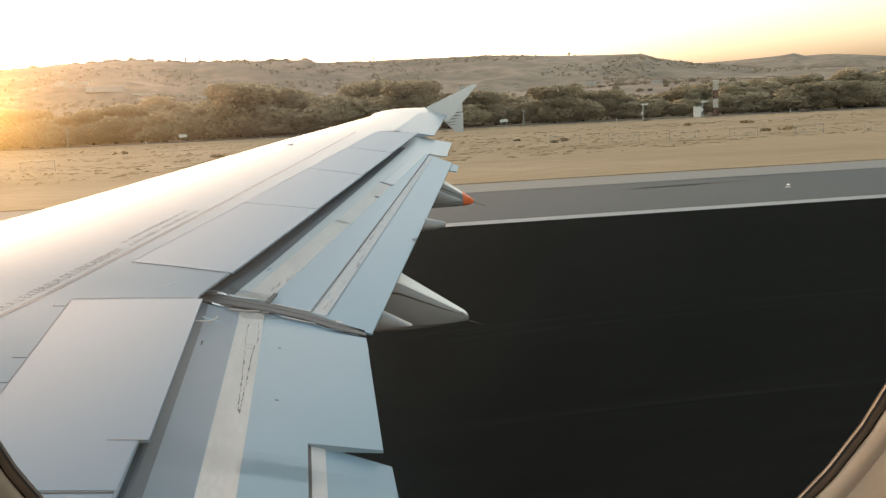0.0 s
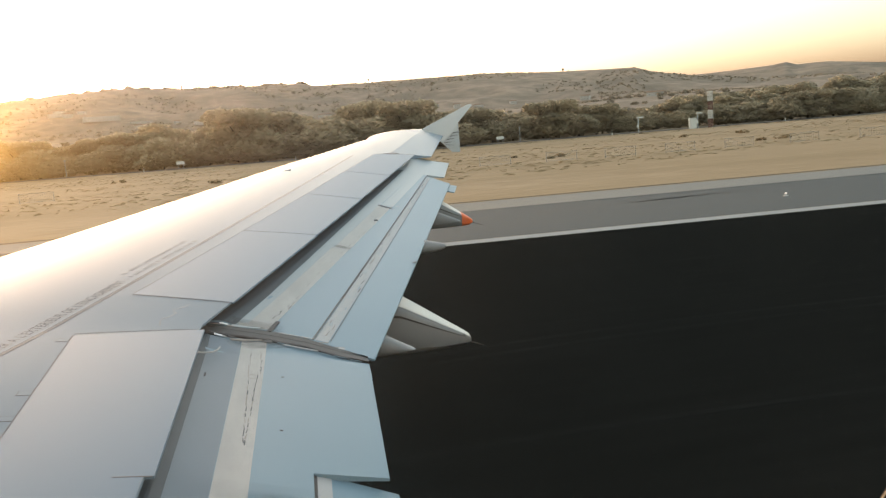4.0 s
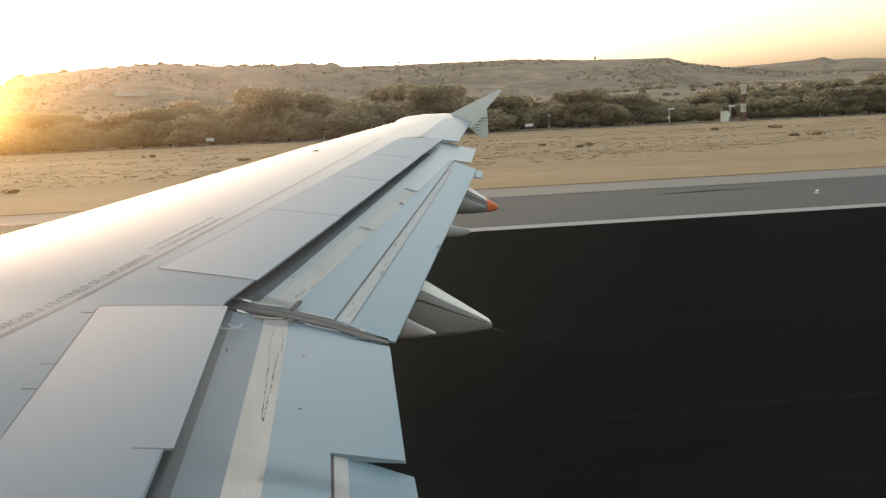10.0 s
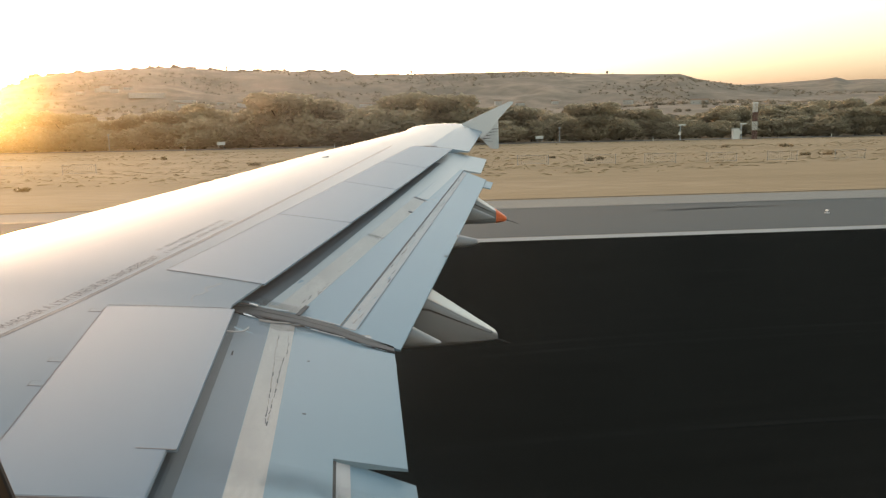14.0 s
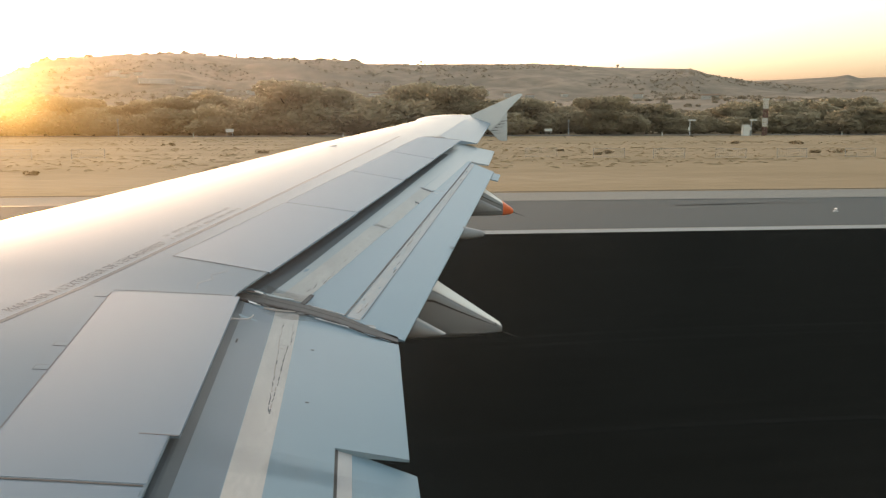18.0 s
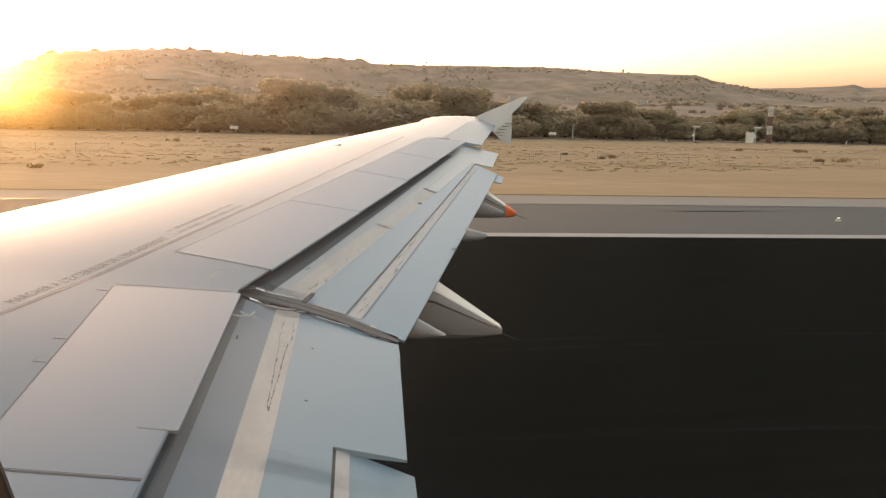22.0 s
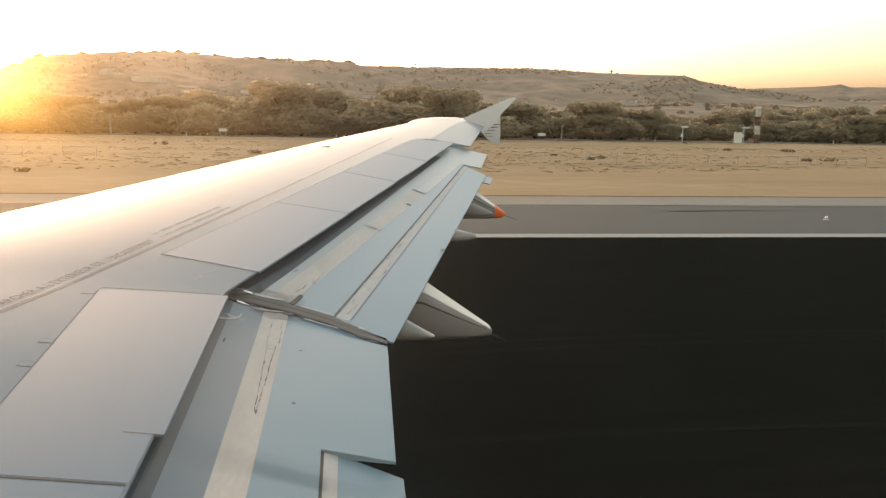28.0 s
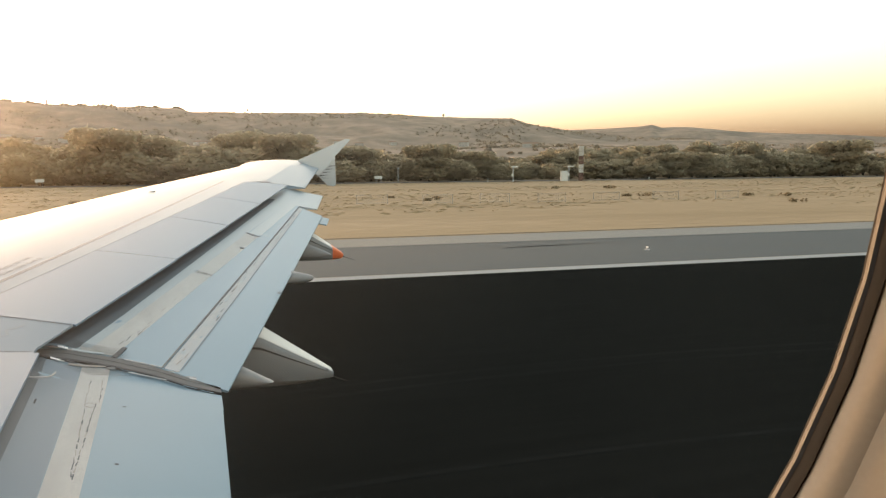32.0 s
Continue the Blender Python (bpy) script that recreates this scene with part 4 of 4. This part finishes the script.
TYRE_DARK = material("tyre_rubber", (0.075, 0.073, 0.07), 0.9, 0.1, 0.0, (3, 0.5), (0.3, 0.6), tint=(0.10, 0.095, 0.088))
TYRE_DUST = material("tyre_dust", (0.0148, 0.0153, 0.0145), 1.0, 0.0, 0.0, (1.5, 0.8), (0.2, 0.7), tint=(0.0095, 0.0102, 0.0094))
for cx, cy, r, a0, a1 in ((21, -14, 52, -12, 1), (25.5, -16, 54.5, -11, 0)):
    tyre_mark(cx, cy, r, a0, a1, 0.35, 0.015, TYRE_DARK)
for cx, cy, r, a0, a1 in ((9, -32, 47, -14, 20), (9, -32, 47.6, -14, 20), (12, -30, 52, -18, 16), (6, -40, 50.5, -10, 24)):
    tyre_mark(cx, cy, r, a0, a1, 0.16, 0.003, TYRE_DUST)
# threshold bars, behind the aircraft
bm = box(bmesh.new(), 0, 0, 0.004, 30, 1.8, 0.010)
bar_mesh = mesh_of("threshold_bar", bm, WHITE_LINE)
for k in range(8):
    ob = new("threshold_bar", bar_mesh)
    ob.location = (31, 1.8 + 3.6 * k - 1.2, 0)
    tagged(ob, "white painted threshold bar on dark asphalt", "road marking", "threshold bars")

# ---- runway lamps on the shoulder ----
def runway_lamp():
    t = thing("runway_lamp", "low runway edge lamp glowing warm white", "lamp", (0, 0, 0), "runway edge lamps")
    bm = bmesh.new()
    tube(bm, (0, 0, 0), (0, 0, 0.05), 0.12, 0.11, 12)
    part("base", bm, STEEL, t)
    bm = bmesh.new()
    tube(bm, (0, 0, 0.05), (0, 0, 0.12), 0.04, 0.04, 8)
    part("stem", bm, STEEL, t)
    bm = bmesh.new()
    tube(bm, (0, 0, 0.12), (0, 0, 0.145), 0.065, 0.065, 12)
    tube(bm, (0, 0, 0.145), (0, 0, 0.17), 0.065, 0.03, 12)
    part("lens", bm, LAMP, t)
    return t


first = runway_lamp()
first.location = (21.0, 34.5, 0.012)
for x in (-99, -39, 81):
    copy_thing(first, pose(x, 34.5, 0.012))


# ---- trees ----
def leaf_mesh(name, lobes, count, size, seed, mat):
    """A crown: leafy sprays scattered over uneven lobes, denser towards their skin."""
    rnd = random.Random(seed)
    vs, fs, ns = [], [], []
    for _ in range(count):
        cx, cy, cz, rx, rz = rnd.choice(lobes)
        d = Vector((rnd.gauss(0, 1), rnd.gauss(0, 1), rnd.gauss(0, 1))).normalized()
        k = (0.55 + 0.5 * rnd.random() ** 0.6) * (0.85 + 0.25 * noise.noise(d * 2.3 + Vector((seed, 0, 0))))
        c = Vector((cx + d.x * rx * k, cy + d.y * rx * k, cz + d.z * rz * k))
        u = Vector((rnd.gauss(0, 1), rnd.gauss(0, 1), rnd.gauss(0, 0.6))).normalized()
        w = u.cross(d + Vector((rnd.gauss(0, 0.5), rnd.gauss(0, 0.5), rnd.gauss(0, 0.5)))).normalized()
        s = size * rnd.uniform(0.6, 1.4)
        i = len(vs)
        vs += [c - u * s, c + w * s * 0.55, c + u * s, c - w * s * 0.55]
        fs.append((i, i + 1, i + 2, i + 3))
        ns += [(d + Vector((rnd.gauss(0, 0.25), rnd.gauss(0, 0.25), rnd.gauss(0, 0.25)))).normalized()] * 4
    me = bpy.data.meshes.new(name)
    me.from_pydata(vs, [], fs)
    me.materials.append(mat)
    me.polygons.foreach_set("use_smooth", [True] * len(fs))
    me.normals_split_custom_set_from_vertices(ns)
    return me


def tree(kind, seed):
    rnd = random.Random(seed)
    t = thing("tree", "", "tree", (0, 0, 0), "trees beyond the airfield")
    bm = bmesh.new()
    h = {"round": 8.0, "low": 4.5}[kind]
    tube(bm, (0, 0, -0.2), (0.1, 0, h * 0.5), 0.22, 0.12, 7)
    lobes = []
    n = 9 if kind == "round" else 6
    for k in range(n):
        a = 2 * math.pi * k / n + rnd.uniform(-0.4, 0.4)
        d = rnd.uniform(0.8, 2.4) * (1 if kind == "round" else 0.9)
        z = h * rnd.uniform(0.22, 0.80)
        lobes.append((d * math.cos(a), d * math.sin(a), z, rnd.uniform(1.2, 2.1), rnd.uniform(1.0, 1.7)))
        tube(bm, (0, 0, h * 0.3), (d * math.cos(a) * 0.8, d * math.sin(a) * 0.8, z), 0.10, 0.03, 5)
    lobes.append((0, 0, h * 0.78, 2.0, 1.7))
    lobes.append((0.4, 0.2, h * 0.28, 2.4, h * 0.24))
    lobes.append((-0.6, -0.8, h * 0.22, 2.0, h * 0.2))
    part("trunk", bm, BARK, t)
    crown = new("crown", leaf_mesh("crown", lobes, 6500 if kind != "low" else 3600, 0.26, seed, LEAF))
    crown.parent = t
    return t


KINDS = [("round", 11), ("round", 12), ("round", 13), ("round", 21), ("low", 31), ("low", 32), ("round", 14)]
LABELS = {"round": "broad dusty green tree beside the service road", "low": "low bushy olive-green tree at the wood's edge"}
protos = []
for kind, seed in KINDS:
    t = tree(kind, seed)
    tagged(t, LABELS[kind])
    protos.append((kind, t))
rnd = random.Random(5)
used = set()
for row, (yb, step) in enumerate(((187, 4.2), (199, 5.5), (214, 6.5), (240, 9.0))):
    x = -150.0 * (1 + row * 0.12)
    while x < 235 * (1 + row * 0.12):
        x += step * rnd.uniform(0.6, 1.4)
        if row == 0:
            k = rnd.choice((4, 5, 5, 4, 0))
        else:
            k = rnd.choice((0, 1, 2, 6, 0, 1, 2, 6, 4, 3))
        s = rnd.uniform(0.75, 1.15) * (1.08 + 0.16 * math.sin(x * 0.045 + 1.0)) * (1.16 if x < 25 else 0.94)
        wide = s * rnd.uniform(1.35, 1.8)
        m = pose(x, yb + rnd.uniform(-5, 5), 0, 0, 0, rnd.uniform(0, 360))
        kind, t = protos[k]
        if k not in used:
            used.add(k)
            t.matrix_basis = m
            t.scale = (wide, wide, s)
        else:
            c = copy_thing(t, m)
            c.scale = (wide, wide, s)

# far woods and hillside scrub
def clumps(name, spots, label, category):
    """Many rough bushes as one mesh of leafy sprays."""
    rnd = random.Random(77)
    vs, fs = [], []
    for x, y, z, s, n in spots:
        for _ in range(n):
            d = Vector((rnd.gauss(0, 1), rnd.gauss(0, 1), abs(rnd.gauss(0, 0.9))))
            d = d.normalized() * (0.6 + 0.4 * rnd.random())
            c = Vector((x + d.x * s, y + d.y * s, z + d.z * s * 0.85))
            u = Vector((rnd.gauss(0, 1), rnd.gauss(0, 1), rnd.gauss(0, 0.7))).normalized() * s * 0.55
            w = u.cross(d).normalized() * s * 0.38 if u.cross(d).length > 0 else Vector((0, 0, s * 0.3))
            i = len(vs)
            vs += [c - u, c + w, c + u, c - w]
            fs.append((i, i + 1, i + 2, i + 3))
    me = bpy.data.meshes.new(name)
    me.from_pydata(vs, [], fs)
    me.materials.append(SCRUB)
    return tagged(new(name, me), label, category, kind="stuff")


spots = []
for _ in range(900):
    az, r = radians(rnd.uniform(-32, 50)), rnd.uniform(300, 1250)
    x, y = r * math.sin(az), r * math.cos(az)
    if noise.noise(Vector((x * 0.006, y * 0.006, 1.7))) > -0.1:
        spots.append((x, y, ground_z(x, y), rnd.uniform(2.2, 5.5), 26))
clumps("far_wood", spots, "dark olive woods and hedges on the plain before the hills", "wood")
spots = []
for _ in range(11000):
    az, r = radians(rnd.uniform(-32, 50)), rnd.uniform(1250, 2420)
    x, y = r * math.sin(az), r * math.cos(az)
    if noise.noise(Vector((x * 0.004, y * 0.004, 9.1))) > 0.0:
        spots.append((x, y, ground_z(x, y) - 0.5, rnd.uniform(1.4, 5.2), 7))
for _ in range(900):
    a = rnd.uniform(-22, 1.0) if rnd.random() < 0.75 else rnd.uniform(-22, 24)
    az, r = radians(a), rnd.uniform(MESA - 30, MESA + 40)
    x, y = r * math.sin(az), r * math.cos(az)
    crowd = noise.noise(Vector((a * 1.3, 2.2, 0.5)))
    if crowd > -0.1:
        spots.append((x, y, ground_z(x, y) - 1, rnd.uniform(3.5, 6.0 + 8.0 * max(0.0, crowd)) if a < 1.5 else rnd.uniform(1.5, 5), 16))
for _ in range(420):  # the town's trees against the sky
    a = rnd.uniform(-20.5, 1.0)
    r = rnd.uniform(MESA - 25, MESA + 15)
    x, y = r * math.sin(radians(a)), r * math.cos(radians(a))
    spots.append((x, y, ground_z(x, y) - 1, rnd.uniform(4.5, 9.5) * (1.45 if noise.noise(Vector((a * 2.1, 7.0, 1.0))) > 0.1 else 0.75), 26))
clumps("hill_scrub", spots, "dark scrub and small trees on the dry hillside", "scrub")

# flattened darker grass, in drifts across the airfield
vs, fs = [], []
for _ in range(7500):
    x, y = rnd.uniform(-75, 150), 66 + 102 * rnd.random()
    if noise.noise(Vector((x * 0.012, y * 0.10, 4.4))) < -0.20:
        continue
    a, b = rnd.uniform(0.15, 0.6) * (2.0 if rnd.random() < 0.12 else 1.0), rnd.uniform(0.06, 0.2)
    i = len(vs)
    for k in range(7):
        q = rnd.uniform(0.6, 1.2)
        vs.append((x + a * q * math.cos(k * 0.898), y + b * q * math.sin(k * 0.898), -0.05 + 0.02 * rnd.random()))
    vs.append((x, y, rnd.uniform(0.0, 0.06)))
    fs += [(i + k, i + (k + 1) % 7, i + 7) for k in range(7)]
me = bpy.data.meshes.new("grass_tufts")
me.from_pydata(vs, [], fs)
me.materials.append(STRAW)
tagged(new("grass_tufts", me), "flattened brown tufts in the dry airfield grass", "grass", kind="stuff")
for k in range(24):
    x, y = rnd.uniform(-60, 120), rnd.choice((rnd.uniform(60, 100), rnd.uniform(80, 165)))
    s = rnd.uniform(0.5, 1.1)
    lobes = [(rnd.uniform(-0.8, 0.8) * s, rnd.uniform(-0.5, 0.5) * s, 0.18 * s, 0.45 * s, 0.28 * s) for _ in range(4)]
    ob = new("shrub", leaf_mesh("shrub", lobes, 160, 0.11, 100 + k, DRY_BUSH))
    ob.location = (x, y, -0.06)
    tagged(ob, "low brown shrub in the dry grass", "shrub", "shrubs on the airfield")


# ---- things on the airfield and the hills ----
def place(az, el, dist):
    a = radians(az)
    return dist * math.sin(a), dist * math.cos(a), EYE_HEIGHT + dist * math.tan(radians(el))


def building(name, label, az, dist, length, depth, height, turn, cols, roof=True, wall=WALL_PALE):
    x, y, _ = place(az, 0, dist)
    t = thing(name, label, "building", (x, y, ground_z(x, y) - 1.0))
    t.rotation_euler = (0, 0, radians(turn) - radians(az))
    part("wall", box(bmesh.new(), -length / 2, -depth / 2, 0, length / 2, depth / 2, height + 1), wall, t)
    bm = bmesh.new()
    if roof:
        o, ridge = 0.5, height + 1 + depth * 0.22
        grid = [[(sx * (length / 2 + o), -depth / 2 - o, height + 1), (sx * (length / 2 + o), 0, ridge), (sx * (length / 2 + o), depth / 2 + o, height + 1)] for sx in (-1, 1)]
        skin(bm, grid, close=True, ends=True)
    else:
        box(bm, -length / 2 - 0.3, -depth / 2 - 0.3, height + 1.004, length / 2 + 0.3, depth / 2 + 0.3, height + 1.5)
    part("roof", bm, ROOF if roof else STEEL, t)
    rows = max(1, int(height / 3.2))
    for r in range(rows):
        for c in range(cols):
            cx = -length / 2 + length * (c + 0.5) / cols
            z = 1 + height * (r + 0.35) / rows
            part("window", box(bmesh.new(), cx - 0.6, -depth / 2 - 0.06, z, cx + 0.6, -depth / 2 + 0.05, z + 1.0), GLASS_DARK, t)
    return t


def on_slope(az, el):
    """How far out the ground first rises to that elevation."""
    for r in range(640, 2400, 10):
        x, y, _ = place(az, 0, r)
        if ground_z(x, y) - EYE_HEIGHT > r * math.tan(radians(el)):
            return r
    return 2390


building("hillside_block", "long pale flat-roofed block on the hillside", -12.5, on_slope(-12.5, 1.95), 66, 14, 8, 6, 10, False)
building("hillside_block", "small pale block below the long one on the hillside", -10.2, on_slope(-10.2, 1.7), 40, 10, 3, 4, 3, False)
for az, el, w, h in ((-15.3, 2.35, 14, 8), (-14.9, 2.40, 20, 11), (-14.4, 2.28, 16, 7), (-13.6, 2.5, 14, 6), (-16.4, 2.2, 14, 6)):
    building("house", "pale house with a clay roof on the hillside", az, on_slope(az, el), w, 11, h, -8, 3)
building("warehouse", "long white warehouse behind the trees", -4.6, 760, 26, 14, 8.5, 5, 5, False)
building("warehouse", "low pale shed beside the white warehouse", -2.4, 790, 30, 12, 8.0, 3, 4, False)
building("warehouse", "low pale shed behind the trees", 4.5, 800, 18, 10, 9.5, -4, 4, False)
for k, (az, el) in enumerate(((-8.0, 1.5), (-6.6, 1.35), (-5.2, 1.15), (-4.1, 1.2), (0.3, 1.1), (3.4, 1.2), (4.2, 1.1), (6.7, 1.3), (7.6, 1.05), (10.4, 1.2), (11.9, 1.1), (-10.2, 1.3), (-3.0, 1.3), (-1.2, 1.1), (1.5, 1.25), (2.3, 1.05), (5.5, 1.15), (8.8, 1.3), (14.2, 1.2), (19.0, 1.1), (23.5, 1.0))):
    building("house", "small pale house among trees below the hills", az, on_slope(az, el), 12 + 5 * (k % 3), 9, 5 + (k % 2) * 2.5, 20 * math.sin(k * 2.2), 3)
TOWN = random.Random(12)
for k in range(34):  # a town strung along the ridge
    az = -18.5 + 18.0 * (k + TOWN.uniform(-0.3, 0.3)) / 34
    building("ridge_house", "tan house on the ridge against the bright sky", az, 2395 + TOWN.uniform(-25, 20), TOWN.uniform(12, 30), 10, TOWN.choice((3, 4, 4, 5, 7)), TOWN.uniform(-15, 15), 3, TOWN.random() < 0.6, WALL_TAN)
for az, w in ((3.0, 70), (6.2, 60), (7.9, 52)):
    building("ridge_shed", "long low shed on the flat ridge", az, 2400, w, 14, 4, 0, 6, False, WALL_TAN)


def tower(name, label, az, dist, height, radius, bowl):
    x, y, _ = place(az, 0, dist)
    t = thing(name, label, "tower", (x, y, ground_z(x, y) - 1))
    bm = bmesh.new()
    tube(bm, (0, 0, 0), (0, 0, height), radius, radius * 0.85, 12)
    part("shaft", bm, WALL_TAN, t)
    bm = bmesh.new()
    if bowl:
        tube(bm, (0, 0, height - bowl * 0.6), (0, 0, height + bowl * 0.3), radius, bowl, 16)
        tube(bm, (0, 0, height + bowl * 0.3), (0, 0, height + bowl * 1.0), bowl, bowl * 0.6, 16)
    else:
        tube(bm, (0, 0, height), (0, 0, height + 2), radius * 1.15, radius * 1.0, 12)
    part("tank" if bowl else "cap", bm, WALL_TAN, t)


tower("chimney_tower", "plain pale tower on the ridge", -7.47, 2400, 17, 3.0, 0)
tower("water_tower", "water tower with a bowl-shaped tank on the ridge", 17.62, 2400, 9, 1.4, 4.2)
tower("water_tower", "small water tower on the ridge", 4.61, 2400, 12, 1.0, 4.0)
tower("water_tower", "low tank on the ridge", 12.38, 2400, 3.5, 2.0, 3.0)


def weather_mast(x, y):
    t = thing("weather_mast", "red and white lattice weather mast on the grass", "mast", (x, y, -0.05))
    for k in range(4):
        bm = bmesh.new()
        for i in range(4):
            a = math.pi / 4 + i * math.pi / 2
            b = a + math.pi / 2
            for h in (0, 1):
                z0, z1 = k * 1.85 + h * 0.925, k * 1.85 + (h + 1) * 0.925
                tube(bm, (0.5 * math.cos(a), 0.5 * math.sin(a), z0), (0.5 * math.cos(a), 0.5 * math.sin(a), z1), 0.06, 0.06, 5)
                tube(bm, (0.5 * math.cos(a), 0.5 * math.sin(a), z0), (0.5 * math.cos(b), 0.5 * math.sin(b), z1), 0.05, 0.05, 4)
                tube(bm, (0.5 * math.cos(b), 0.5 * math.sin(b), z0), (0.5 * math.cos(a), 0.5 * math.sin(a), z1), 0.05, 0.05, 4)
        part("mast_section", bm, WALL_WHITE if k % 2 else MAST_RED, t)
    part("sensor", box(bmesh.new(), -0.6, -0.3, 7.40, 0.6, 0.3, 7.65, 0.03), WALL_WHITE, t)


def sensor_post(x, y, cabinet):
    t = thing("sensor_post", "white sensor arm on a pale post" + (" with a cabinet beside it" if cabinet else " in the grass"), "instrument", (x, y, -0.05))
    bm = bmesh.new()
    tube(bm, (0, 0, 0), (0, 0, 3.1), 0.12, 0.12, 8)
    part("post", bm, STEEL, t)
    part("sensor_arm", box(bmesh.new(), -0.35, -0.12, 3.104, 1.15, 0.12, 3.4, 0.03), WALL_WHITE, t)
    part("junction_box", box(bmesh.new(), -0.45, -0.3, 1.2, 0.0, -0.124, 1.8, 0.02), WALL_WHITE, t)
    if cabinet:
        part("cabinet", box(bmesh.new(), -1.9, -0.5, 0.05, -0.5, 0.4, 2.25, 0.04), WALL_WHITE, t)
        part("cabinet_roof", box(bmesh.new(), -1.98, -0.58, 2.254, -0.42, 0.48, 2.34, 0.01), STEEL, t)


def lamp_post(az, dist, height):
    x, y, _ = place(az, 0, dist)
    t = thing("lamp_post", "thin grey lamp post beside the service road", "post", (x, y, -0.05), "service road posts")
    bm = bmesh.new()
    tube(bm, (0, 0, 0), (0, 0, height), 0.10, 0.07, 8)
    part("pole", bm, STEEL, t)
    part("lamp_head", box(bmesh.new(), -0.22, -0.15, height, 0.22, 0.15, height + 0.3, 0.03), STEEL, t)


def sign_board(az, dist):
    x, y, _ = place(az, 0, dist)
    t = thing("sign_board", "small white blank-backed sign on two legs", "sign", (x, y, -0.05), "airfield signs")
    t.rotation_euler = (0, 0, -radians(az))
    for sx in (-0.5, 0.5):
        bm = bmesh.new()
        tube(bm, (sx, 0, 0), (sx, 0, 0.9), 0.04, 0.04, 6)
        part("leg", bm, STEEL, t)
    part("board", box(bmesh.new(), -0.8, -0.06, 0.9, 0.8, 0.06, 1.5, 0.02), WALL_WHITE, t)


for az, base, kind in ((26.9, 181, 0), (22.35, 180, 1), (26.1, 180, 2)):
    x, y, _ = place(az, 0, base / math.cos(radians(az)) * 0.93)
    weather_mast(x, y) if kind == 0 else sensor_post(x, y, kind == 2)
for az, d, h in ((-14.95, 183, 3.2), (2.62, 184, 3.6), (14.52, 184, 2.9)):
    lamp_post(az, d, h)
for az in (-8.09, 13.18):
    sign_board(az, 178)


def barrier():
    t = thing("mesh_barrier", "low pale mesh barrier panel standing in the dry grass", "barrier", (0, 0, 0), "barrier panels")
    for x in (-1.6, 1.6):
        bm = bmesh.new()
        tube(bm, (x, 0, 0), (x, 0, 1.0), 0.02, 0.02, 6)
        part("post", bm, STEEL, t)
    for z in (0.12, 0.96):
        bm = bmesh.new()
        tube(bm, (-1.6, 0, z), (1.6, 0, z), 0.010, 0.010, 6)
        part("rail", bm, STEEL, t)
    for x in [-1.4 + 0.2 * k for k in range(15)]:
        bm = bmesh.new()
        tube(bm, (x, 0, 0.12), (x, 0, 0.96), 0.006, 0.006, 4)
        part("wire", bm, STEEL, t)
    return t


b0 = barrier()
b0.location = (19, 84, -0.05)
for x in (25.5, 31.5, 37.5, 44, 51, 58, -26, -33, -40):
    copy_thing(b0, pose(x, 84 - 0.08 * x + rnd.uniform(-0.5, 0.5), -0.05, 0, 0, rnd.uniform(-6, 6)))
for x, y in ((-31, 173), (-2, 172), (64, 174), (103, 173)):
    t = thing("marker_post", "short white marker post beside the service road", "post", (x, y - 4, -0.05), "marker posts")
    bm = bmesh.new()
    tube(bm, (0, 0, 0), (0, 0, 0.9), 0.09, 0.09, 8)
    part("post", bm, WALL_WHITE, t)
    part("band", box(bmesh.new(), -0.10, -0.10, 0.7, 0.10, 0.10, 0.8, 0.01), RUBBER, t)
